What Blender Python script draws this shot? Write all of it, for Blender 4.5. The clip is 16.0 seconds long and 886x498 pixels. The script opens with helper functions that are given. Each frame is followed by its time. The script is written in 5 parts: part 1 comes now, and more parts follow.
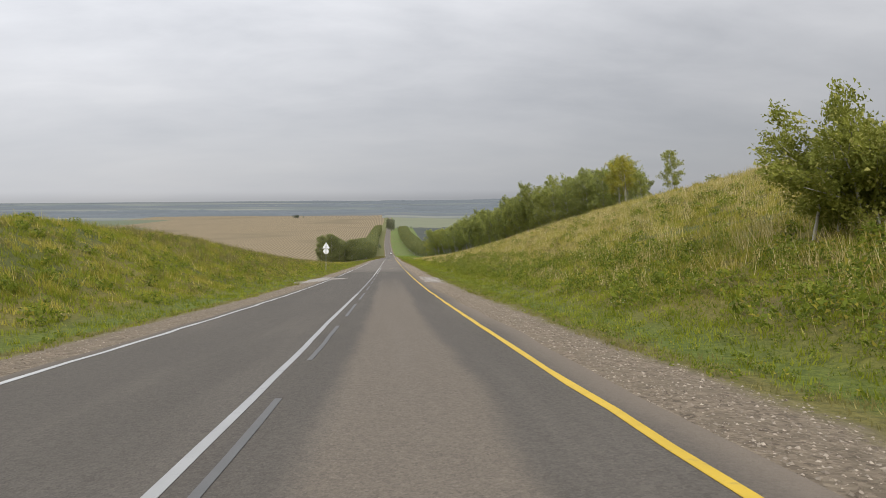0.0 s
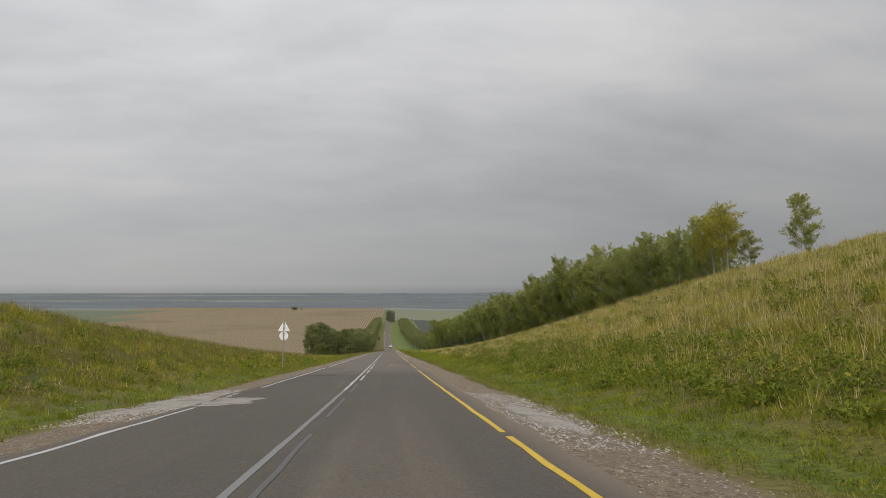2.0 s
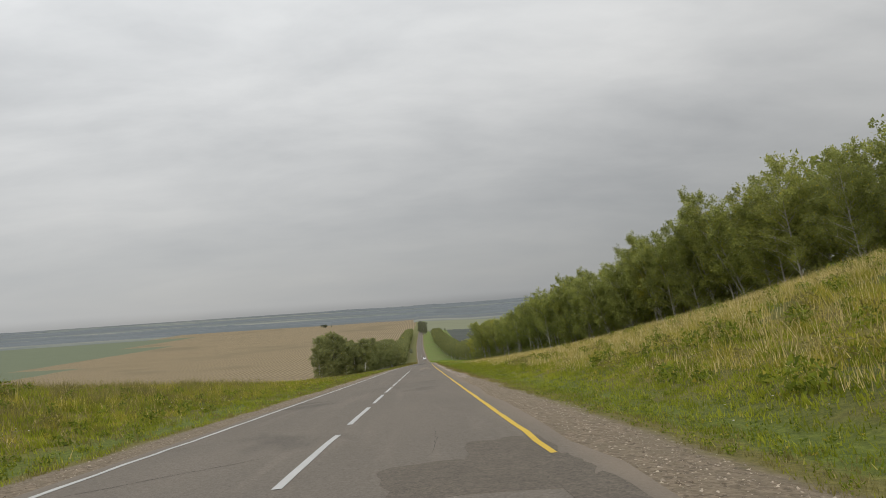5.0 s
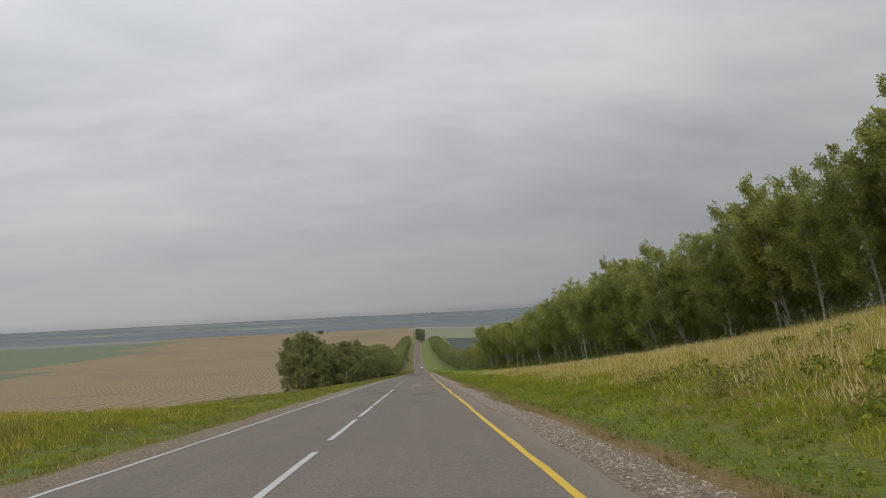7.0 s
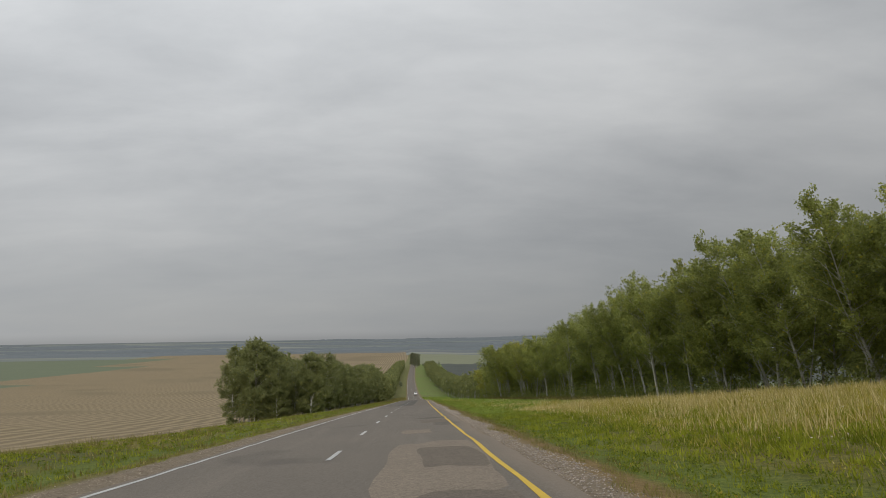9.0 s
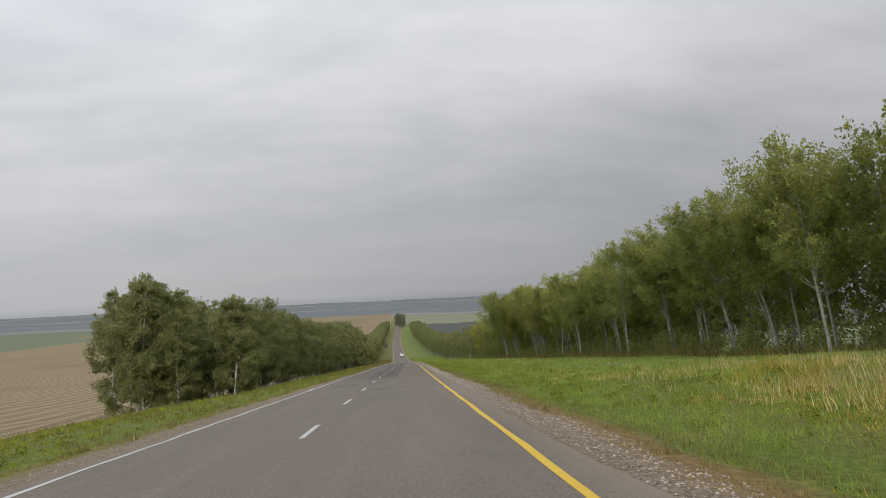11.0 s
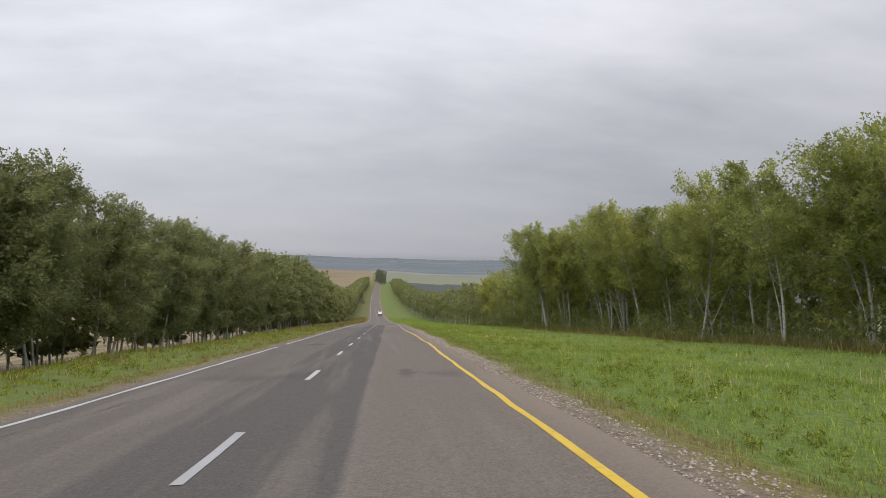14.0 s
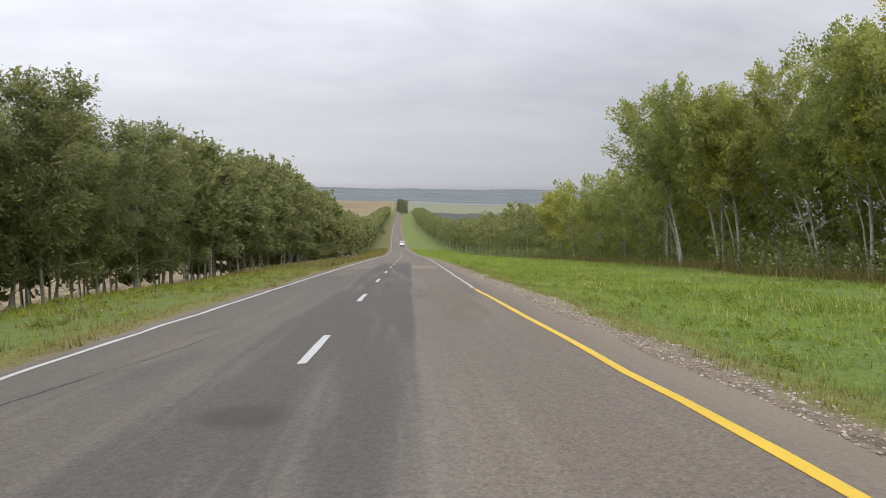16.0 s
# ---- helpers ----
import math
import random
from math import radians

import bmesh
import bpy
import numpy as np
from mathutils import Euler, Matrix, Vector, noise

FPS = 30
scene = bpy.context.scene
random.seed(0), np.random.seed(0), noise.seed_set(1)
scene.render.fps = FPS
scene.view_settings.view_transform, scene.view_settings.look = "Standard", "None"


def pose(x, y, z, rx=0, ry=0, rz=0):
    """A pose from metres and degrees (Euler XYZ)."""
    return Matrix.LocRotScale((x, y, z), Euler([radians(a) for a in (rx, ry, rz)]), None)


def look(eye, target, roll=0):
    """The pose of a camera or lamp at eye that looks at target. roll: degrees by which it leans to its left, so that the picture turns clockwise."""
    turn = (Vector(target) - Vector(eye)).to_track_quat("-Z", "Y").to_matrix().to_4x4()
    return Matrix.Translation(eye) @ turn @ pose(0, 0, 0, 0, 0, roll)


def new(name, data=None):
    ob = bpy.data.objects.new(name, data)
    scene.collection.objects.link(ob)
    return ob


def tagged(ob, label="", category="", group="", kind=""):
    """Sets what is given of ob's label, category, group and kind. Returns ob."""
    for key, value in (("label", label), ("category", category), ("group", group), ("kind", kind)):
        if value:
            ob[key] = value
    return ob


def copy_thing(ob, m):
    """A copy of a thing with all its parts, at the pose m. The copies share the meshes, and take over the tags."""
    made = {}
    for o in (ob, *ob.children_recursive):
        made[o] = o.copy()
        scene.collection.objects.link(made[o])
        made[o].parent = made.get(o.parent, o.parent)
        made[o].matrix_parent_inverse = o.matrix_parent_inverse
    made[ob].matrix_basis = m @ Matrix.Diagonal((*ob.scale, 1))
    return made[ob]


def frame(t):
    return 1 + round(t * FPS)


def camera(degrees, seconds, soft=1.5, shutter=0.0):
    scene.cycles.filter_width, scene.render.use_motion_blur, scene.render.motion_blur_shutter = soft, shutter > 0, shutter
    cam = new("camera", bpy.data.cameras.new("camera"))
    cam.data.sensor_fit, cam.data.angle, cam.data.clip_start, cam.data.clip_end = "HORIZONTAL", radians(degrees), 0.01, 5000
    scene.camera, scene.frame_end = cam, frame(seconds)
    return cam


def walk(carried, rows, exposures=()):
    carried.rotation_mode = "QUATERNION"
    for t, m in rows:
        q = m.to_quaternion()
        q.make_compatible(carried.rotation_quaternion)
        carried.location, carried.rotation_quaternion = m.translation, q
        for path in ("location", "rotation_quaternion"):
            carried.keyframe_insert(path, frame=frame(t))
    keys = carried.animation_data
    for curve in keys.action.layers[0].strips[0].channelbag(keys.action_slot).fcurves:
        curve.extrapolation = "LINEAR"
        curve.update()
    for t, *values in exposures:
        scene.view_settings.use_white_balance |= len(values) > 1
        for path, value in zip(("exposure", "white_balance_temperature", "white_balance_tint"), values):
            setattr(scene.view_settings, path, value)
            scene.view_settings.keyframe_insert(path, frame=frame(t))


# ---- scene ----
# ---- camera ----
cam = camera(65.0, 16.0, soft=0.8)

# road: height slope and heading (degrees to the right) along y, and the cross fall
YK = (-80, -20, 60, 120, 180, 240, 300, 360, 420, 520, 650, 800, 950, 1100, 1700, 2000)
SLOPE = (-0.1, -0.0994, -0.0746, -0.0718, -0.0708, -0.074, -0.0725, -0.0785, -0.08, -0.061, -0.025, -0.008, 0.0, 0.004, 0.006, 0.006)
HEAD = (0.37, 0.37, 0.58, 0.59, 0.66, 1.21, 1.37, 1.25, 0.7, 0.05, 0.0, 0.2, 0.7, 0.9, 0.9, 0.9)
BANK = (0.0, 0.001, 0.006, 0.02, 0.035, 0.047, 0.041, 0.024, 0.01, 0.0, 0.0, 0.0, 0.0, 0.0, 0.0, 0.0)
Y0, Y1 = -80.0, 2000.0
_ys = np.arange(Y0, Y1 + 0.5, 1.0)


def smooth_knots(values):
    """Cubic interpolation of the knots over every metre of the road."""
    k, v = np.array(YK, float), np.array(values, float)
    m = np.gradient(v, k)
    i = np.clip(np.searchsorted(k, _ys, side="right") - 1, 0, len(k) - 2)
    h = k[i + 1] - k[i]
    u = (_ys - k[i]) / h
    return ((2 * u**3 - 3 * u**2 + 1) * v[i] + (u**3 - 2 * u**2 + u) * h * m[i]
            + (-2 * u**3 + 3 * u**2) * v[i + 1] + (u**3 - u**2) * h * m[i + 1])


def run_up(rate):
    total = np.concatenate([[0], np.cumsum((rate[1:] + rate[:-1]) / 2)])
    return total - np.interp(0, _ys, total)


_zr, _xr, _br = run_up(smooth_knots(SLOPE)), run_up(np.tan(np.radians(smooth_knots(HEAD)))), smooth_knots(BANK)


def road_z(y):
    return np.interp(y, _ys, _zr)


def road_x(y):
    return np.interp(y, _ys, _xr)


def road_bank(y):
    return np.interp(y, _ys, _br)


EYE = 1.2  # eye height above the road
# seconds, x, y, yaw to the right, pitch, lean
ROWS = (
    (0, 1.27, -0, 5.01, -3.82, -0.49),
    (0.5, 1.401, 8.78, 5.17, -1.65, -0.25),
    (1, 1.497, 17.56, 5.03, 0.13, -0.43),
    (1.5, 1.565, 26.34, 5.05, 2.22, -0.28),
    (2, 1.665, 35.11, 5.01, 3.89, -0.08),
    (2.5, 1.787, 43.9, 4.93, 4.76, -0.56),
    (3, 1.878, 52.73, 4.73, 5.11, -0.8),
    (3.5, 1.997, 61.62, 4.09, 5.95, -0.46),
    (4, 2.176, 70.63, 3.12, 6.85, -0.64),
    (4.5, 2.338, 79.69, 3.05, 6.59, -2.23),
    (5, 2.461, 88.8, 2.82, 4.78, -3.92),
    (7.5, 3.073, 134.55, 3.33, 5.85, -2.34),
    (8, 3.143, 143.73, 4.36, 6.1, -2.11),
    (8.5, 3.169, 152.95, 4.5, 6.44, -1.4),
    (9, 3.238, 162.2, 3.14, 7.66, -0.97),
    (9.5, 3.313, 171.48, 3.07, 6.56, -1.92),
    (12, 4.042, 217.97, 5.12, 3.68, -2.52),
    (12.5, 4.186, 227.26, 5, 2.9, -1.74),
    (13, 4.351, 236.56, 5.02, 1.92, -1.12),
    (13.5, 4.451, 245.88, 5.25, 1.5, -0.54),
    (14, 4.536, 255.25, 5.73, 1.37, 1.65),
    (14.5, 4.617, 264.67, 6.97, 1.32, 0.57),
    (15, 4.718, 274.15, 4.56, -0.27, -0.72),
    (15.5, 4.849, 283.67, 4.25, -2.49, -0.34),
    (16, 5.045, 293.21, 4.09, -4.4, 0.76),
)


def eye_at(x, y):
    u = x - road_x(y)
    return Vector((x, y, road_z(y) + u * (road_bank(y) - 0.003) + EYE))


def pose_of(x, y, yaw, pitch, lean):
    e = eye_at(x, y)
    a, b = radians(yaw), radians(pitch)
    return look(e, e + Vector((math.sin(a) * math.cos(b), math.cos(a) * math.cos(b), math.sin(b))) * 50, lean)


walk(cam, [(t, pose_of(*row)) for t, *row in ROWS], exposures=[
    (0, 0.22, 6480, 11), (0.5, 0.13, 6520, 11), (1, 0.02, 6540, 11), (1.5, -0.1, 6600, 10), (2, -0.26, 6720, 10), (3, -0.27, 6730, 10), (3.5, -0.32, 6750, 10), (4, -0.42, 6760, 10),
    (4.5, -0.28, 6750, 9), (5, -0.12, 6720, 8), (7.5, -0.3, 6590, 9), (8, -0.26, 6600, 9), (9, -0.41, 6610, 8), (9.5, -0.2, 6610, 9),
    (12, -0.04, 6450, 12), (13, 0.11, 6400, 14), (14.5, 0.14, 6350, 14), (15, 0.28, 6340, 14), (15.5, 0.37, 6340, 12), (16, 0.43, 6370, 12),
])

# ---- light: an overcast sky, brighter overhead, with a soft sun ----
SUN_EL, SUN_ROT = radians(26), radians(178)
world = bpy.data.worlds.new("overcast_sky")
scene.world = world
world.use_nodes = True
wt = world.node_tree
wt.nodes.clear()


def wnode(kind, **values):
    n = wt.nodes.new(kind)
    for k, v in values.items():
        n.inputs[k].default_value = v
    return n


def wmath(op, a, b=None, c=None):
    n = wt.nodes.new("ShaderNodeMath")
    n.operation = op
    for i, v in enumerate((a, b, c)):
        if v is None:
            continue
        if isinstance(v, (int, float)):
            n.inputs[i].default_value = v
        else:
            wt.links.new(v, n.inputs[i])
    return n.outputs[0]


coord = wt.nodes.new("ShaderNodeTexCoord")
sep = wt.nodes.new("ShaderNodeSeparateXYZ")
wt.links.new(coord.outputs["Generated"], sep.inputs[0])
up = wmath("MAXIMUM", sep.outputs["Z"], 0.0)
den = wmath("ADD", up, 0.27)
plane = wt.nodes.new("ShaderNodeCombineXYZ")
wt.links.new(wmath("DIVIDE", sep.outputs["X"], den), plane.inputs[0])
wt.links.new(wmath("DIVIDE", sep.outputs["Y"], den), plane.inputs[1])
big = wnode("ShaderNodeTexNoise", Scale=0.75, Detail=5.0, Roughness=0.5, Distortion=0.15)
small = wnode("ShaderNodeTexNoise", Scale=2.3, Detail=6.0, Roughness=0.58, Distortion=0.2)
stretch = wt.nodes.new("ShaderNodeMapping")
stretch.inputs["Scale"].default_value = (0.7, 1.25, 1.0)
stretch.inputs["Rotation"].default_value = (0, 0, radians(-12))
stretch.inputs["Location"].default_value = (1.7, 0.4, 0)
wt.links.new(plane.outputs[0], stretch.inputs[0])
for n in (big, small):
    wt.links.new(stretch.outputs[0], n.inputs["Vector"])
cloud = wmath("ADD", wmath("MULTIPLY", big.outputs[0], 0.62), wmath("MULTIPLY", small.outputs[0], 0.38))
# overcast law: the zenith is about three times as bright as the horizon
law = wmath("MINIMUM", wmath("ADD", 0.41, wmath("MULTIPLY", wmath("POWER", up, 1.5), 1.6)), 1.1)
clear = wt.nodes.new("ShaderNodeMapRange")
clear.interpolation_type = "SMOOTHSTEP"
clear.inputs[1].default_value, clear.inputs[2].default_value = 0.0, 0.26
clear.inputs[3].default_value, clear.inputs[4].default_value = 0.3, 1.5
wt.links.new(up, clear.inputs[0])
# the cloud relief fades into the mist above the horizon
relief = wmath("MULTIPLY", wmath("SUBTRACT", cloud, 0.5), clear.outputs[0])
# the cloud cover is thinner towards the hidden sun, to the left of the road
side = wmath("SUBTRACT", 1.0, wmath("MULTIPLY", wmath("MAXIMUM", wmath("MINIMUM", sep.outputs["X"], 0.5), -0.5), 0.42))
grey = wmath("MULTIPLY", wmath("MULTIPLY", law, side), wmath("ADD", 1.0, relief))
# the lowest degree of the sky is dim with distant mist
mist = wt.nodes.new("ShaderNodeMapRange")
mist.interpolation_type = "SMOOTHSTEP"
mist.inputs[1].default_value, mist.inputs[2].default_value = 0.003, 0.02
mist.inputs[3].default_value, mist.inputs[4].default_value = 0.8, 1.0
wt.links.new(up, mist.inputs[0])
grey = wmath("MULTIPLY", grey, mist.outputs[0])
tint = wt.nodes.new("ShaderNodeMix")
tint.data_type = "RGBA"
tint.inputs[6].default_value = (0.915, 0.973, 1.07, 1)
tint.inputs[7].default_value = (0.98, 0.995, 1.028, 1)
wt.links.new(wmath("MINIMUM", wmath("MULTIPLY", cloud, 1.6), 1.0), tint.inputs[0])
sky = wt.nodes.new("ShaderNodeTexSky")
sky.sky_type, sky.sun_disc, sky.sun_elevation, sky.sun_rotation = "NISHITA", False, SUN_EL, SUN_ROT
veil = wt.nodes.new("ShaderNodeVectorMath")
veil.operation = "SCALE"
wt.links.new(tint.outputs[2], veil.inputs[0])
wt.links.new(grey, veil.inputs[3])
thin = wt.nodes.new("ShaderNodeVectorMath")
thin.operation = "SCALE"
thin.inputs[3].default_value = 0.003
wt.links.new(sky.outputs[0], thin.inputs[0])
both = wt.nodes.new("ShaderNodeVectorMath")
wt.links.new(veil.outputs[0], both.inputs[0])
wt.links.new(thin.outputs[0], both.inputs[1])
bg = wt.nodes.new("ShaderNodeBackground")
bg.inputs[1].default_value = 1.0
wt.links.new(both.outputs[0], bg.inputs[0])
wout = wt.nodes.new("ShaderNodeOutputWorld")
wt.links.new(bg.outputs[0], wout.inputs[0])

sun = new("sun", bpy.data.lights.new("sun", "SUN"))
sun.data.energy, sun.data.angle, sun.data.color = 1.75, radians(24), (1.0, 0.95, 0.88)
# light comes from behind, along the road
sun.matrix_world = look((3, -80, 39), (0, 0, 0))


# ---- materials ----
class Mat:
    """A small builder of procedural materials."""

    def __init__(self, name, rough=0.9):
        self.m = bpy.data.materials.new(name)
        self.m.use_nodes = True
        self.t = self.m.node_tree
        self.b = self.t.nodes["Principled BSDF"]
        self.b.inputs["Roughness"].default_value = rough
        self.b.inputs["Specular IOR Level"].default_value = 0.25

    def put(self, value, socket):
        if isinstance(value, (int, float)):
            socket.default_value = value
        elif isinstance(value, tuple):
            socket.default_value = (*value, 1) if len(value) == 3 and socket.type == "RGBA" else value
        else:
            self.t.links.new(value, socket)

    def coords(self, kind="Object", scale=(1, 1, 1)):
        c = self.t.nodes.new("ShaderNodeTexCoord")
        mp = self.t.nodes.new("ShaderNodeMapping")
        mp.inputs["Scale"].default_value = scale
        self.t.links.new(c.outputs[kind], mp.inputs[0])
        return mp.outputs[0]

    def noise(self, scale, detail=4.0, rough=0.55, vec=None, distort=0.0):
        n = self.t.nodes.new("ShaderNodeTexNoise")
        n.inputs["Scale"].default_value, n.inputs["Detail"].default_value = scale, detail
        n.inputs["Roughness"].default_value, n.inputs["Distortion"].default_value = rough, distort
        self.put(vec if vec is not None else self.coords(), n.inputs["Vector"])
        return n.outputs[0]

    def cells(self, scale, vec=None, feature="F1", out="Distance"):
        n = self.t.nodes.new("ShaderNodeTexVoronoi")
        n.feature = feature
        n.inputs["Scale"].default_value = scale
        self.put(vec if vec is not None else self.coords(), n.inputs["Vector"])
        return n.outputs[out]

    def math(self, op, a, b=0.0, c=None, clamp=False):
        n = self.t.nodes.new("ShaderNodeMath")
        n.operation, n.use_clamp = op, clamp
        self.put(a, n.inputs[0])
        self.put(b, n.inputs[1])
        if c is not None:
            self.put(c, n.inputs[2])
        return n.outputs[0]

    def step(self, x, lo, hi):
        """0 below lo, 1 above hi, smooth between."""
        n = self.t.nodes.new("ShaderNodeMapRange")
        n.interpolation_type = "SMOOTHSTEP"
        self.put(x, n.inputs[0])
        self.put(lo, n.inputs[1])
        self.put(hi, n.inputs[2])
        return n.outputs[0]

    def mix(self, f, a, b, blend="MIX"):
        n = self.t.nodes.new("ShaderNodeMix")
        n.data_type, n.blend_type = "RGBA", blend
        self.put(f, n.inputs[0])
        self.put(a, n.inputs[6])
        self.put(b, n.inputs[7])
        return n.outputs[2]

    def ramp(self, x, *stops):
        n = self.t.nodes.new("ShaderNodeValToRGB")
        e = n.color_ramp.elements
        while len(e) < len(stops):
            e.new(0.5)
        for k, (p, col) in zip(e, stops):
            k.position, k.color = p, (*col, 1)
        self.put(x, n.inputs[0])
        return n.outputs[0]

    def bump(self, height, strength=0.4, distance=0.02):
        n = self.t.nodes.new("ShaderNodeBump")
        n.inputs["Strength"].default_value, n.inputs["Distance"].default_value = strength, distance
        self.put(height, n.inputs["Height"])
        self.t.links.new(n.outputs[0], self.b.inputs["Normal"])

    def uv(self):
        c = self.t.nodes.new("ShaderNodeUVMap")
        c.uv_map = "lane"
        s = self.t.nodes.new("ShaderNodeSeparateXYZ")
        self.t.links.new(c.outputs[0], s.inputs[0])
        return s.outputs[0], s.outputs[1]

    def island(self):
        g = self.t.nodes.new("ShaderNodeNewGeometry")
        return g.outputs["Random Per Island"]

    def per_object(self):
        return self.t.nodes.new("ShaderNodeObjectInfo").outputs["Random"]

    def colour(self, c):
        self.put(c, self.b.inputs["Base Color"])
        return self.m


def band(m, x, a, b, soft):
    """1 where x lies between a and b."""
    return m.math("MULTIPLY", m.step(x, a - soft, a + soft), m.math("SUBTRACT", 1.0, m.step(x, b - soft, b + soft)))


def make_asphalt():
    m = Mat("worn_asphalt", 0.88)
    u, y = m.uv()
    grain = m.noise(55, 3, 0.7)
    stone = m.cells(38, out="Color")
    blot = m.noise(0.55, 5, 0.6, m.coords(scale=(1, 0.25, 1)))
    streak = m.noise(1.3, 4, 0.6, m.coords(scale=(1.6, 0.03, 1)))
    uw = m.math("ADD", u, m.math("MULTIPLY", m.math("SUBTRACT", blot, 0.5), 0.7))
    base = m.mix(blot, (0.128, 0.124, 0.121), (0.19, 0.181, 0.172))
    # stretches of newer, darker asphalt, and the older grey lane
    fresh = m.math("MULTIPLY", m.math("SUBTRACT", 1.0, m.step(y, 66, 84)), 0.85)
    base = m.mix(fresh, base, m.mix(blot, (0.077, 0.0755, 0.073), (0.106, 0.103, 0.099)))
    ut = m.math("ADD", u, m.math("MULTIPLY", m.math("SUBTRACT", blot, 0.5), 0.22))
    late = m.math("MULTIPLY", band(m, y, 243, 345, 6), m.math("MULTIPLY", m.step(uw, -1.05, -0.75), m.math("SUBTRACT", 1.0, m.step(ut, 1.1, 1.2))))
    base = m.mix(late, base, m.mix(blot, (0.082, 0.083, 0.087), (0.105, 0.104, 0.106)))
    other = m.math("MULTIPLY", band(m, y, 246, 330, 7), m.math("MULTIPLY", m.math("SUBTRACT", 1.0, m.step(uw, -1.1, -0.8)), 0.75))
    base = m.mix(other, base, m.mix(blot, (0.095, 0.094, 0.094), (0.132, 0.128, 0.125)))
    lane2 = m.math("MULTIPLY", m.step(y, 225, 250), m.step(uw, 1.1, 1.5))
    base = m.mix(lane2, base, m.mix(grain, (0.104, 0.095, 0.089), (0.198, 0.184, 0.172)))
    # the brownish strip between the wheel tracks of the newer lane
    tan = m.math("MULTIPLY", m.math("MULTIPLY", band(m, uw, 0.7, 2.1, 0.16), m.math("SUBTRACT", 1.0, m.step(y, 22, 60))), 0.8)
    base = m.mix(tan, base, m.mix(grain, (0.135, 0.124, 0.11), (0.205, 0.188, 0.168)))
    worn = m.math("MULTIPLY", m.step(streak, 0.5, 0.72), m.math("SUBTRACT", 0.4, m.math("MULTIPLY", fresh, 0.3)))
    base = m.mix(worn, base, (0.21, 0.2, 0.19))
    dark = m.math("MULTIPLY", m.step(m.noise(0.33, 3, 0.5, m.coords(scale=(1, 0.5, 1)), 0.5), 0.58, 0.7), 0.42)
    base = m.mix(dark, base, (0.07, 0.07, 0.072))
    smear = m.noise(2.2, 4, 0.6)
    coarse = m.math("SUBTRACT", m.noise(14, 4, 0.7), 0.5)
    speck = m.math("ADD", m.math("ADD", 0.55, m.math("MULTIPLY", coarse, 0.35)), m.math("MULTIPLY", m.math("ADD", grain, m.math("MULTIPLY", m.math("SUBTRACT", stone, 0.5), 0.5)), 0.75))
    speck = m.math("ADD", speck, 0.07)
    base = m.mix(1.0, base, speck, "MULTIPLY")
    # oil stains and damp smears
    for su, sy, ru, ry, amount in ((-0.08, 298.2, 0.42, 0.45, 0.6), (1.85, 157.9, 0.75, 1.1, 0.6), (-1.6, 286.0, 0.6, 0.9, 0.5), (2.9, 287.7, 0.75, 0.22, 0.6),
                                   (0.5, 253.7, 0.35, 1.2, 0.45), (0.0, 245.8, 0.4, 1.5, 0.45), (1.9, 270.0, 0.2, 1.3, 0.5), (-2.0, 70.5, 1.1, 1.6, 0.55),
                                   (2.0, 172.9, 0.8, 0.5, 0.5), (2.4, 196.5, 0.9, 1.2, 0.45), (-1.4, 236.5, 1.0, 0.8, 0.45)):
        du, dy = m.math("DIVIDE", m.math("SUBTRACT", u, su), ru), m.math("DIVIDE", m.math("SUBTRACT", y, sy), ry)
        off = m.math("SQRT", m.math("ADD", m.math("MULTIPLY", du, du), m.math("MULTIPLY", dy, dy)))
        off = m.math("ADD", off, m.math("MULTIPLY", m.math("SUBTRACT", smear, 0.5), 1.3))
        base = m.mix(m.math("MULTIPLY", m.math("SUBTRACT", 1.0, m.step(off, 0.4, 1.15)), amount), base, (0.052, 0.05, 0.048))
    # dust towards the edges
    dust = m.math("MULTIPLY", m.step(m.math("ABSOLUTE", uw), 2.9, 3.7), 0.6)
    base = m.mix(dust, base, (0.25, 0.22, 0.19))
    base = m.mix(1.0, base, (1.005, 0.91, 0.785), "MULTIPLY")
    m.bump(m.math("ADD", grain, m.math("MULTIPLY", m.cells(45), 0.8)), 0.5, 0.012)
    return m.colour(base)


def make_paint(name, colour, worn):
    m = Mat(name, 0.6)
    chip = m.step(m.noise(7, 6, 0.7), 0.56, 0.72)
    base = m.mix(m.noise(2.0, 4), colour, tuple(c * 0.72 for c in colour))
    base = m.mix(m.math("MULTIPLY", chip, 0.55), base, worn)
    m.bump(m.noise(60, 3), 0.3, 0.005)
    return m.colour(base)


